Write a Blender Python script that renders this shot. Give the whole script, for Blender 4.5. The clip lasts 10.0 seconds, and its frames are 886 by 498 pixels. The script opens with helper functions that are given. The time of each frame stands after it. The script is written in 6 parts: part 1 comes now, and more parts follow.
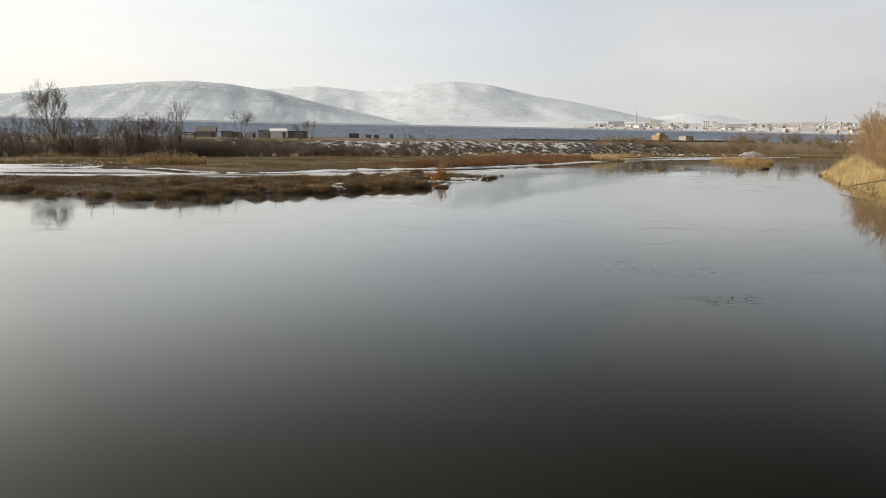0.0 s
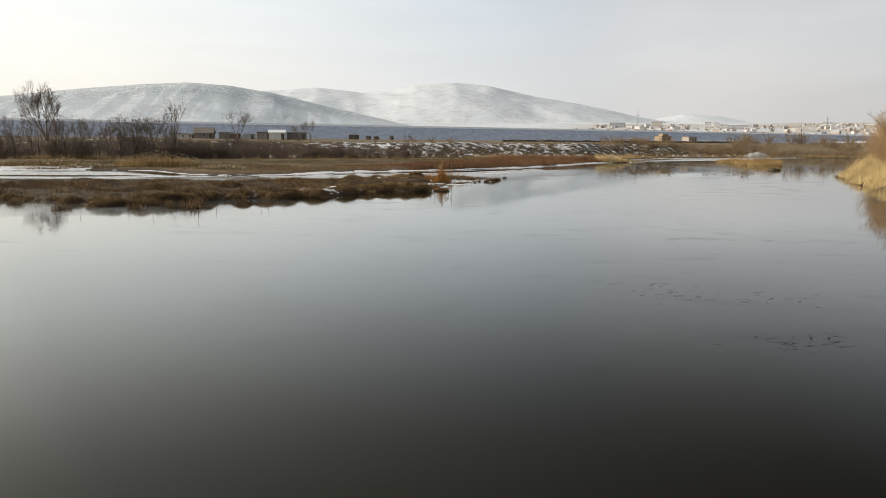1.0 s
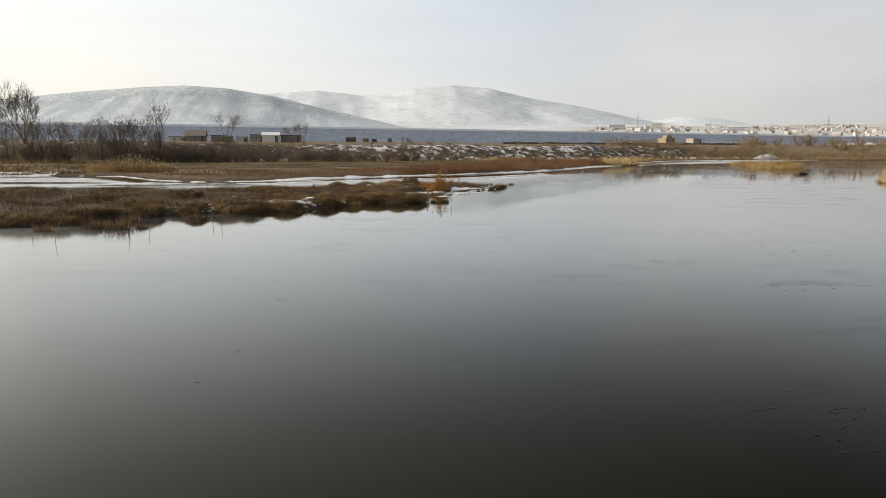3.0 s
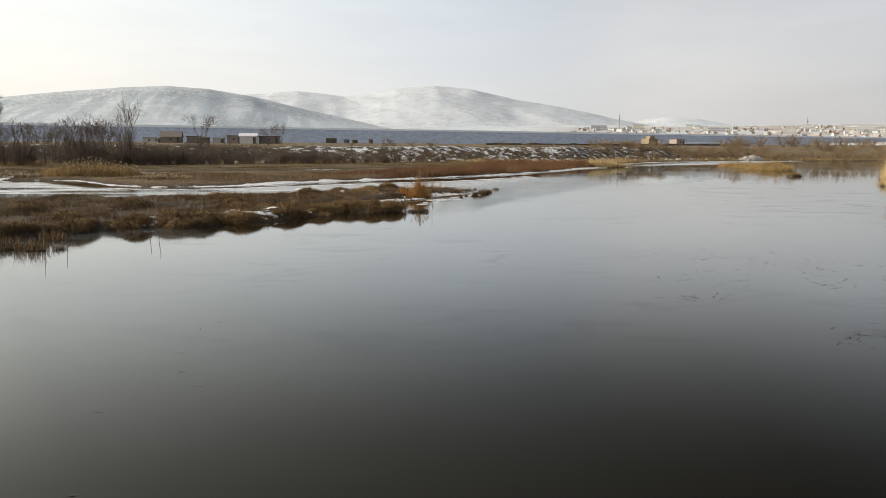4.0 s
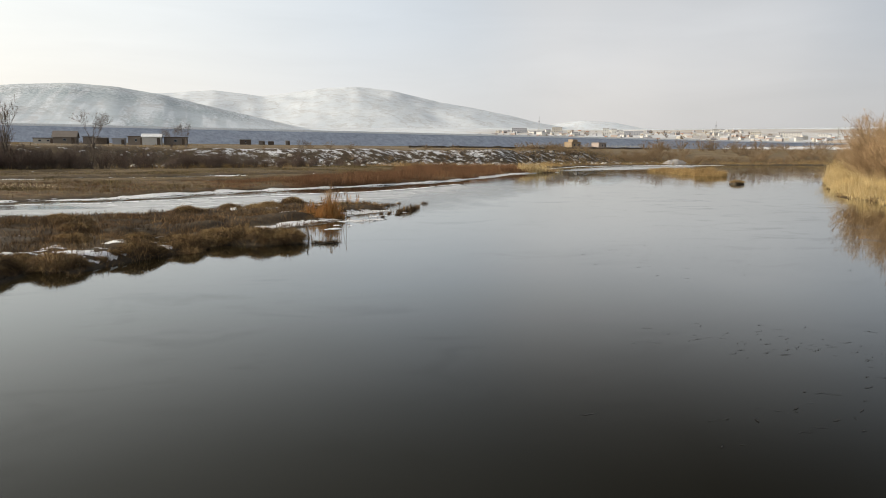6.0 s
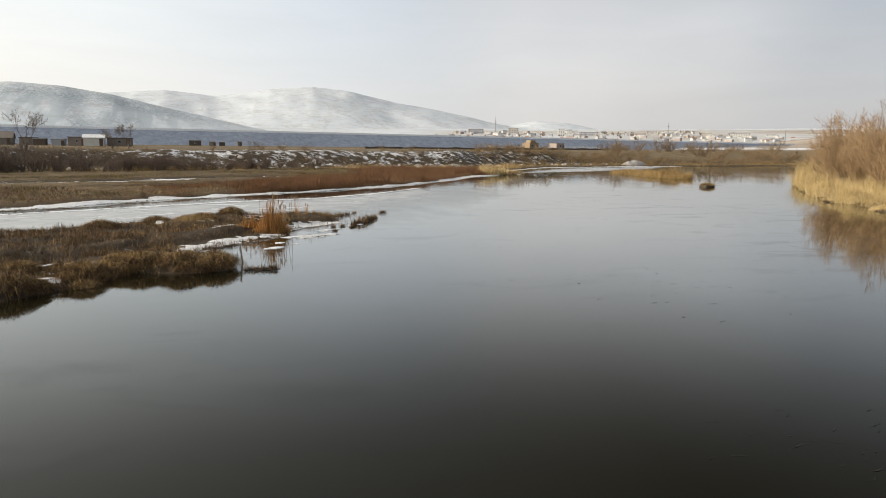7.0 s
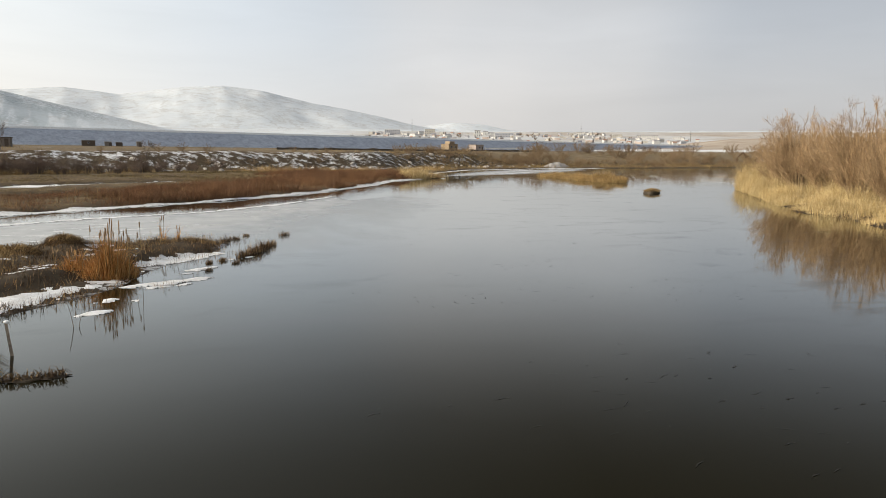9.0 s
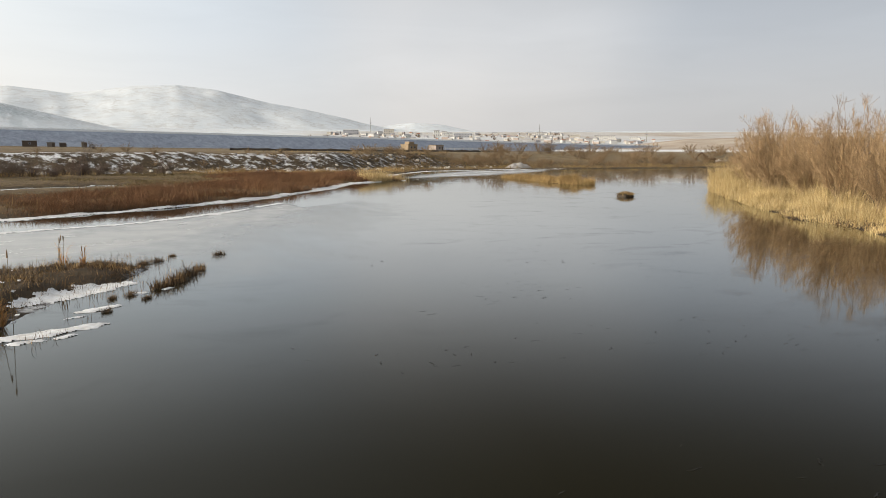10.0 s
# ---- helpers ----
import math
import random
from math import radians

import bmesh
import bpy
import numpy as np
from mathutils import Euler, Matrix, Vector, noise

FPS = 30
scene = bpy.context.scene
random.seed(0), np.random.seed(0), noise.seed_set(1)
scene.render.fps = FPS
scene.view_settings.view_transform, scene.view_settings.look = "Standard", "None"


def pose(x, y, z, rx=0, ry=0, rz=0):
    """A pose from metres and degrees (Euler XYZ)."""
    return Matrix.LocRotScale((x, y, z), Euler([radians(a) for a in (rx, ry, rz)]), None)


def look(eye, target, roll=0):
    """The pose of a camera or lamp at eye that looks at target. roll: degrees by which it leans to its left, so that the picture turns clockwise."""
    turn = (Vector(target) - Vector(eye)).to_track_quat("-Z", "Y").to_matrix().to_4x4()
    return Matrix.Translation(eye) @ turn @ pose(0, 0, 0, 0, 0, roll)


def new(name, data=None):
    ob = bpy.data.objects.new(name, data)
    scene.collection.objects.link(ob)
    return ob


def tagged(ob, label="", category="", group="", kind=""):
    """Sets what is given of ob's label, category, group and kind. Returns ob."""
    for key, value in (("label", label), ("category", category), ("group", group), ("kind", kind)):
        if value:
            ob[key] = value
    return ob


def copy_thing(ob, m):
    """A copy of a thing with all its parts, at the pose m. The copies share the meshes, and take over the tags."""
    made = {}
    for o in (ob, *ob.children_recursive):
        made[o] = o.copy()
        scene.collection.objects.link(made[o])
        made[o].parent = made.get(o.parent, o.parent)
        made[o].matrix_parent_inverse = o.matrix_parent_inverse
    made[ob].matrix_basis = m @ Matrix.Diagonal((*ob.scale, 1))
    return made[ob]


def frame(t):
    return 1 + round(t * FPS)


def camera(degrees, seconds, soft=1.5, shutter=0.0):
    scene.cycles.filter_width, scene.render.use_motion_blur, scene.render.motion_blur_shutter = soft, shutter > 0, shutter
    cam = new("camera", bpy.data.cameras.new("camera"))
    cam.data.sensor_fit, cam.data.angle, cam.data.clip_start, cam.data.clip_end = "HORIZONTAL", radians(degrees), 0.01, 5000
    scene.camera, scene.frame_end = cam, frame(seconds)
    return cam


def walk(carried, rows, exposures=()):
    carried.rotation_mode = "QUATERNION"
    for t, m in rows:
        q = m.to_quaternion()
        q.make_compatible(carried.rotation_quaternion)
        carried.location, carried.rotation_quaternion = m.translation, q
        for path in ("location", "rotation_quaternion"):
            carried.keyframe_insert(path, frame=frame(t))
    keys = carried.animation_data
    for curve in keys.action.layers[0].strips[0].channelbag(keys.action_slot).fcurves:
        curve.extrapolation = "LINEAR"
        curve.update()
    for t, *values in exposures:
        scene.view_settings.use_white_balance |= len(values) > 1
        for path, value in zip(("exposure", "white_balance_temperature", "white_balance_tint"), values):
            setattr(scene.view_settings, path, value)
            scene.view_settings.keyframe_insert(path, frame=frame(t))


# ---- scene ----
cam = camera(62.8, 10.0, 0.65)
PATH = [
    (0, (0.399, -1.769, 3.165), (0.515, 0.208, 2.881), 0.4),
    (0.5, (0.529, -0.123, 3.131), (0.643, 1.853, 2.849), 0.3),
    (1, (0.645, 1.583, 3.104), (0.758, 3.56, 2.824), 0.3),
    (1.5, (0.747, 3.418, 3.106), (0.86, 5.396, 2.829), 0.2),
    (2, (0.863, 5.379, 3.108), (0.973, 7.357, 2.833), 0.2),
    (2.5, (0.986, 7.407, 3.078), (1.096, 9.386, 2.804), 0.2),
    (4, (1.598, 13.863, 3.26), (1.759, 15.838, 2.989), 0.1),
    (4.5, (1.865, 16.126, 3.292), (2.075, 18.097, 3.023), 0.2),
    (5, (2.097, 18.454, 3.412), (2.363, 20.418, 3.144), 0.2),
    (5.5, (2.354, 20.857, 3.515), (2.671, 22.814, 3.248), 0.3),
    (7, (3.44, 28.412, 3.759), (3.925, 30.334, 3.496), 0.3),
    (7.5, (3.902, 30.902, 3.795), (4.441, 32.81, 3.533), 0.3),
    (8, (4.432, 33.455, 3.848), (5.027, 35.347, 3.588), 0.4),
    (8.5, (5.02, 35.868, 3.871), (5.666, 37.743, 3.611), 0.3),
    (9, (5.746, 38.311, 3.91), (6.447, 40.166, 3.651), 0.4),
    (9.5, (6.474, 40.748, 3.948), (7.226, 42.583, 3.689), 0.3),
    (10, (7.375, 43.256, 4.05), (8.178, 45.069, 3.792), 0.3),
]
walk(cam, [(t, look(eye, target, roll)) for t, eye, target, roll in PATH], [(0, 0.15), (5.0, 0.15), (7.0, 0.20), (10, 0.20)])

# ---- light ----
SUN_TO = Vector((-0.93, 0.05, 0.36)).normalized()
world = bpy.data.worlds.new("winter_sky")
scene.world = world
world.use_nodes = True
wt = world.node_tree
wt.nodes.clear()


def wn(kind, **values):
    n = wt.nodes.new(kind)
    for k, v in values.items():
        n.inputs[k].default_value = v
    return n


sky = wt.nodes.new("ShaderNodeTexSky")
sky.sky_type = "NISHITA"
sky.sun_disc = False
sky.sun_elevation = math.asin(SUN_TO.z)
sky.sun_rotation = math.atan2(SUN_TO.x, SUN_TO.y)
sky.air_density, sky.dust_density, sky.ozone_density = 1.0, 2.5, 1.0
clear = wn("ShaderNodeBackground", Strength=0.07)
wt.links.new(sky.outputs[0], clear.inputs["Color"])
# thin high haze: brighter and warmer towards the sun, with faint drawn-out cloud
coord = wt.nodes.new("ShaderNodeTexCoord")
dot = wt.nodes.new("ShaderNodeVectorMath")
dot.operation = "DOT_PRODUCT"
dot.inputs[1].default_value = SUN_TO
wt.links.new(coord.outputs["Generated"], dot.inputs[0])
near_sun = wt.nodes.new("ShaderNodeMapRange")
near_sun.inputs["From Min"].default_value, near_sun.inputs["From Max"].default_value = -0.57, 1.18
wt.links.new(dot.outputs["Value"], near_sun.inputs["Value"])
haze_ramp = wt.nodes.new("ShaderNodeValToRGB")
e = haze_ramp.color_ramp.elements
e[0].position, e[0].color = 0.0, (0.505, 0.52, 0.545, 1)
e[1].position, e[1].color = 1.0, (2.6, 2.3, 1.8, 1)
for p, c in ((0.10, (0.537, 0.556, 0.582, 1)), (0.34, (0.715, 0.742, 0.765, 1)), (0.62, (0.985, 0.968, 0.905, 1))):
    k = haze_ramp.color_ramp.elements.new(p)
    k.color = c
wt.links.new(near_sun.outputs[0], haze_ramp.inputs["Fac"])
stretch = wt.nodes.new("ShaderNodeMapping")
stretch.inputs["Scale"].default_value = (1.6, 1.6, 9.0)
wt.links.new(coord.outputs["Generated"], stretch.inputs["Vector"])
wisps = wn("ShaderNodeTexNoise", Scale=2.2, Detail=5.0, Roughness=0.55, Distortion=0.6)
wt.links.new(stretch.outputs[0], wisps.inputs["Vector"])
wisp_range = wt.nodes.new("ShaderNodeMapRange")
wisp_range.inputs["From Min"].default_value, wisp_range.inputs["From Max"].default_value = 0.3, 0.75
wisp_range.inputs["To Min"].default_value, wisp_range.inputs["To Max"].default_value = 0.975, 1.045
wt.links.new(wisps.outputs["Fac"], wisp_range.inputs["Value"])
haze = wn("ShaderNodeBackground")
# a soft warm cloud bank low over the far river
bank_dir = wt.nodes.new("ShaderNodeVectorMath")
bank_dir.operation = "DOT_PRODUCT"
bank_dir.inputs[1].default_value = Vector((0.444, 0.872, 0.208)).normalized()
wt.links.new(coord.outputs["Generated"], bank_dir.inputs[0])
bank_soft = wt.nodes.new("ShaderNodeMapRange")
bank_soft.interpolation_type = "SMOOTHSTEP"
bank_soft.inputs["From Min"].default_value, bank_soft.inputs["From Max"].default_value = 0.962, 0.999
wt.links.new(bank_dir.outputs["Value"], bank_soft.inputs["Value"])
puffs = wn("ShaderNodeTexNoise", Scale=1.7, Detail=3.0, Roughness=0.45, Distortion=0.2)
wt.links.new(coord.outputs["Generated"], puffs.inputs["Vector"])
puff_range = wt.nodes.new("ShaderNodeMapRange")
puff_range.inputs["From Min"].default_value, puff_range.inputs["From Max"].default_value = 0.25, 0.62
wt.links.new(puffs.outputs["Fac"], puff_range.inputs["Value"])
bank_fac = wt.nodes.new("ShaderNodeMath")
bank_fac.operation = "MULTIPLY"
wt.links.new(bank_soft.outputs[0], bank_fac.inputs[0])
wt.links.new(puff_range.outputs[0], bank_fac.inputs[1])
cloudy = wt.nodes.new("ShaderNodeMix")
cloudy.data_type = "RGBA"
cloudy.inputs[7].default_value = (0.755, 0.733, 0.716, 1)
wt.links.new(bank_fac.outputs[0], cloudy.inputs[0])
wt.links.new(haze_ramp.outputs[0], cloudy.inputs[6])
# cream haze along the horizon, cooler higher up
climb = wt.nodes.new("ShaderNodeSeparateXYZ")
wt.links.new(coord.outputs["Generated"], climb.inputs[0])
climb_range = wt.nodes.new("ShaderNodeMapRange")
climb_range.interpolation_type = "SMOOTHSTEP"
climb_range.inputs["From Min"].default_value, climb_range.inputs["From Max"].default_value = 0.03, 0.20
wt.links.new(climb.outputs["Z"], climb_range.inputs["Value"])
tint = wt.nodes.new("ShaderNodeMix")
tint.data_type = "RGBA"
tint.inputs[6].default_value, tint.inputs[7].default_value = (1.04, 1.003, 0.965, 1), (0.97, 1.0, 1.032, 1)
wt.links.new(climb_range.outputs[0], tint.inputs[0])
tinted = wt.nodes.new("ShaderNodeMix")
tinted.data_type, tinted.blend_type = "RGBA", "MULTIPLY"
tinted.inputs[0].default_value = 1.0
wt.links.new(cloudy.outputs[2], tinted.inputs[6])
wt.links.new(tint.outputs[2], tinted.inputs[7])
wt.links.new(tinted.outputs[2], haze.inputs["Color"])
# overhead the sky falls off away from the sun
high = wt.nodes.new("ShaderNodeSeparateXYZ")
wt.links.new(coord.outputs["Generated"], high.inputs[0])
rise = wt.nodes.new("ShaderNodeMapRange")
rise.interpolation_type = "SMOOTHSTEP"
away = wt.nodes.new("ShaderNodeMapRange")
for node, src, vals in ((rise, high.outputs["Z"], (0.10, 0.46, 0.0, 1.0)), (away, dot.outputs["Value"], (-0.28, 0.62, 0.29, 1.60))):
    for key, v in zip(("From Min", "From Max", "To Min", "To Max"), vals):
        node.inputs[key].default_value = v
    wt.links.new(src, node.inputs["Value"])
fall = wt.nodes.new("ShaderNodeMix")
fall.data_type = "FLOAT"
fall.inputs[2].default_value = 1.0
wt.links.new(rise.outputs[0], fall.inputs[0])
wt.links.new(away.outputs[0], fall.inputs[3])
for other, target in ((wisp_range.outputs[0], haze), (None, clear)):
    mul = wt.nodes.new("ShaderNodeMath")
    mul.operation = "MULTIPLY"
    mul.inputs[1].default_value = 0.07
    wt.links.new(fall.outputs[0], mul.inputs[0])
    if other:
        wt.links.new(other, mul.inputs[1])
    wt.links.new(mul.outputs[0], target.inputs["Strength"])
both = wn("ShaderNodeMixShader")
height = wt.nodes.new("ShaderNodeSeparateXYZ")
wt.links.new(coord.outputs["Generated"], height.inputs[0])
thin = wt.nodes.new("ShaderNodeMapRange")
thin.interpolation_type = "SMOOTHSTEP"
for key, v in zip(("From Min", "From Max", "To Min", "To Max"), (0.24, 0.66, 0.90, 0.30)):
    thin.inputs[key].default_value = v
wt.links.new(height.outputs["Z"], thin.inputs["Value"])
wt.links.new(thin.outputs[0], both.inputs["Fac"])
wt.links.new(clear.outputs[0], both.inputs[1])
wt.links.new(haze.outputs[0], both.inputs[2])
wo = wt.nodes.new("ShaderNodeOutputWorld")
wt.links.new(both.outputs[0], wo.inputs["Surface"])

sun = new("sun", bpy.data.lights.new("sun", "SUN"))
sun.data.energy, sun.data.angle, sun.data.color = 3.6, radians(2.0), (1.0, 0.87, 0.70)
sun.matrix_world = look(SUN_TO * 100, (0, 0, 0))


# ---- materials ----
class Mat:
    """A small builder of node materials."""

    def __init__(self, name, rough=0.9, spec=0.3):
        self.m = bpy.data.materials.new(name)
        self.m.use_nodes = True
        self.t = self.m.node_tree
        self.p = self.t.nodes["Principled BSDF"]
        self.p.inputs["Roughness"].default_value = rough
        self.p.inputs["Specular IOR Level"].default_value = spec
        self.geo = self.t.nodes.new("ShaderNodeNewGeometry")
        self.objinfo = self.t.nodes.new("ShaderNodeObjectInfo")

    def link(self, a, b):
        self.t.links.new(a, b)

    def noise(self, scale, detail=4.0, rough=0.55, stretch=None, distort=0.0):
        n = self.t.nodes.new("ShaderNodeTexNoise")
        n.inputs["Scale"].default_value, n.inputs["Detail"].default_value = scale, detail
        n.inputs["Roughness"].default_value, n.inputs["Distortion"].default_value = rough, distort
        if stretch:
            mp = self.t.nodes.new("ShaderNodeMapping")
            mp.inputs["Scale"].default_value = stretch[:3]
            if len(stretch) > 3:
                mp.inputs["Rotation"].default_value = (0, 0, radians(stretch[3]))
            self.link(self.geo.outputs["Position"], mp.inputs["Vector"])
            self.link(mp.outputs[0], n.inputs["Vector"])
        else:
            self.link(self.geo.outputs["Position"], n.inputs["Vector"])
        return n.outputs["Fac"]

    def streaks(self, scale, along, angle):
        """Noise drawn out along a compass direction, in degrees from +x."""
        n = self.t.nodes.new("ShaderNodeTexNoise")
        n.inputs["Scale"].default_value, n.inputs["Detail"].default_value = scale, 5.0
        mp = self.t.nodes.new("ShaderNodeMapping")
        mp.vector_type = "TEXTURE"
        mp.inputs["Rotation"].default_value = (0, 0, radians(angle))
        mp.inputs["Scale"].default_value = (along, 1, 60)
        self.link(self.geo.outputs["Position"], mp.inputs["Vector"])
        self.link(mp.outputs[0], n.inputs["Vector"])
        return n.outputs["Fac"]

    def ramp(self, fac, stops):
        r = self.t.nodes.new("ShaderNodeValToRGB")
        el = r.color_ramp.elements
        el[0].position, el[0].color = stops[0][0], (*stops[0][1], 1)
        el[1].position, el[1].color = stops[-1][0], (*stops[-1][1], 1)
        for p, c in stops[1:-1]:
            el.new(p).color = (*c, 1)
        self.link(fac, r.inputs["Fac"])
        return r.outputs["Color"]

    def remap(self, fac, a, b, c=0.0, d=1.0):
        r = self.t.nodes.new("ShaderNodeMapRange")
        for k, v in zip(("From Min", "From Max", "To Min", "To Max"), (a, b, c, d)):
            r.inputs[k].default_value = v
        self.link(fac, r.inputs["Value"])
        return r.outputs[0]

    def math(self, op, a, b):
        n = self.t.nodes.new("ShaderNodeMath")
        n.operation = op
        for i, v in enumerate((a, b)):
            if isinstance(v, (int, float)):
                n.inputs[i].default_value = v
            else:
                self.link(v, n.inputs[i])
        return n.outputs[0]

    def mix(self, fac, a, b, mode="MIX"):
        n = self.t.nodes.new("ShaderNodeMix")
        n.data_type, n.blend_type = "RGBA", mode
        for i, v in ((0, fac), (6, a), (7, b)):
            if isinstance(v, (int, float)):
                n.inputs[i].default_value = v
            elif isinstance(v, tuple):
                n.inputs[i].default_value = (*v, 1)
            else:
                self.link(v, n.inputs[i])
        return n.outputs[2]

    def attr(self, name):
        n = self.t.nodes.new("ShaderNodeAttribute")
        n.attribute_name = name
        return n.outputs["Fac"]

    def colour(self, c):
        if isinstance(c, tuple):
            self.p.inputs["Base Color"].default_value = (*c, 1)
        else:
            self.link(c, self.p.inputs["Base Color"])
        return self

    def bump(self, fac, strength=0.4, distance=0.05):
        b = self.t.nodes.new("ShaderNodeBump")
        b.inputs["Strength"].default_value, b.inputs["Distance"].default_value = strength, distance
        self.link(fac, b.inputs["Height"])
        self.link(b.outputs[0], self.p.inputs["Normal"])
        return self


def plant_material(name, stops, patch=0.25, gloss=0.75, low=0.72, high=1.25):
    """Dry plant matter: every blade its own shade, with drifts of lighter and darker growth."""
    m = Mat(name, gloss, 0.25)
    base = m.ramp(m.geo.outputs["Random Per Island"], stops)
    drift = m.ramp(m.noise(patch, 3.0), [(0.3, (low, low * 0.97, low * 0.92)), (0.7, (high, high * 0.98, high * 0.92))])
    m.colour(m.mix(1.0, base, drift, "MULTIPLY"))
    return m.m


def solid_material(name, a, b, scale, rough=0.85, bump=0.3, depth=0.02):
    m = Mat(name, rough)
    n1 = m.noise(scale, 6.0)
    m.colour(m.mix(m.remap(m.noise(scale * 0.13, 3.0), 0.35, 0.65, 0.0, 0.5), m.ramp(n1, [(0.3, a), (0.7, b)]), a))
    m.bump(n1, bump, depth)
    return m.m


M = {}
M["red_reed"] = plant_material("red_reed", [(0.0, (0.085, 0.040, 0.020)), (0.5, (0.15, 0.074, 0.036)), (0.85, (0.22, 0.122, 0.062)), (1.0, (0.30, 0.19, 0.10))], 0.3, 0.75, 0.6, 1.25)
M["tan_grass"] = plant_material("tan_grass", [(0.0, (0.10, 0.066, 0.03)), (0.5, (0.20, 0.14, 0.062)), (1.0, (0.36, 0.27, 0.13))], 0.2)
M["sedge"] = plant_material("sedge", [(0.0, (0.030, 0.018, 0.010)), (0.45, (0.098, 0.058, 0.028)), (0.85, (0.23, 0.142, 0.064)), (1.0, (0.46, 0.32, 0.155))], 0.8, 0.75, 0.42, 1.35)
M["gold_reed"] = plant_material("gold_reed", [(0.0, (0.27, 0.19, 0.085)), (0.5, (0.47, 0.355, 0.175)), (1.0, (0.68, 0.57, 0.34))], 0.25)
M["olive_grass"] = plant_material("olive_grass", [(0.0, (0.062, 0.047, 0.022)), (0.6, (0.135, 0.103, 0.047)), (1.0, (0.26, 0.205, 0.10))], 0.16)
M["amber_grass"] = plant_material("amber_grass", [(0.0, (0.15, 0.094, 0.04)), (0.5, (0.29, 0.195, 0.085)), (1.0, (0.47, 0.35, 0.17))], 0.3)
M["tussock_sedge"] = plant_material("tussock_sedge", [(0.0, (0.028, 0.017, 0.009)), (0.5, (0.085, 0.050, 0.023)), (0.85, (0.21, 0.13, 0.055)), (1.0, (0.46, 0.31, 0.135))], 0.9, 0.75, 0.5, 1.4)
M["plume"] = plant_material("plume", [(0.0, (0.40, 0.32, 0.20)), (1.0, (0.62, 0.53, 0.38))], 0.4)
M["cattail_leaf"] = plant_material("cattail_leaf", [(0.0, (0.24, 0.105, 0.03)), (0.5, (0.40, 0.20, 0.06)), (1.0, (0.52, 0.32, 0.13))], 0.8)
M["cattail_head"] = solid_material("cattail_head", (0.17, 0.10, 0.055), (0.36, 0.26, 0.16), 30.0)
M["willow_stem"] = solid_material("willow_stem", (0.24, 0.17, 0.095), (0.42, 0.31, 0.18), 8.0)
M["willow_twig"] = plant_material("willow_twig", [(0.0, (0.165, 0.108, 0.062)), (0.6, (0.30, 0.205, 0.12)), (1.0, (0.46, 0.335, 0.205))], 0.2)
M["dark_twig"] = plant_material("dark_twig", [(0.0, (0.075, 0.053, 0.047)), (0.6, (0.135, 0.097, 0.082)), (1.0, (0.22, 0.165, 0.135))], 0.1)
M["brown_twig"] = plant_material("brown_twig", [(0.0, (0.115, 0.08, 0.052)), (0.6, (0.20, 0.142, 0.088)), (1.0, (0.32, 0.24, 0.15))], 0.06)
M["bark"] = solid_material("bark", (0.07, 0.055, 0.045), (0.15, 0.125, 0.105), 6.0)
M["tree_twig"] = plant_material("tree_twig", [(0.0, (0.095, 0.075, 0.064)), (1.0, (0.20, 0.165, 0.14))], 0.1)
M["driftwood"] = solid_material("driftwood", (0.16, 0.13, 0.10), (0.36, 0.31, 0.26), 14.0)
M["skim"] = solid_material("skim", (0.012, 0.011, 0.009), (0.03, 0.028, 0.024), 3.0, 0.5, 0.2, 0.01)
M["mud"] = solid_material("mud", (0.035, 0.027, 0.019), (0.085, 0.064, 0.043), 3.0, 0.7, 0.5, 0.05)
M["stone"] = solid_material("stone", (0.22, 0.21, 0.20), (0.46, 0.44, 0.42), 2.5, 0.9, 0.5, 0.05)
M["pale_stone"] = solid_material("pale_stone", (0.40, 0.37, 0.33), (0.66, 0.63, 0.58), 2.5, 0.9, 0.5, 0.05)


def snow_material(name, dirt=0.35):
    m = Mat(name, 0.6, 0.3)
    dirty = m.remap(m.noise(2.2, 7.0, 0.7), 0.46, 0.72, 0.0, dirt)
    m.colour(m.mix(dirty, m.ramp(m.noise(7.0, 4.0), [(0.3, (0.60, 0.625, 0.66)), (0.7, (0.78, 0.79, 0.80))]), (0.24, 0.19, 0.14)))
    m.bump(m.noise(2.6, 6.0), 0.35, 0.06)
    return m.m


M["snow"] = snow_material("snow", 0.5)


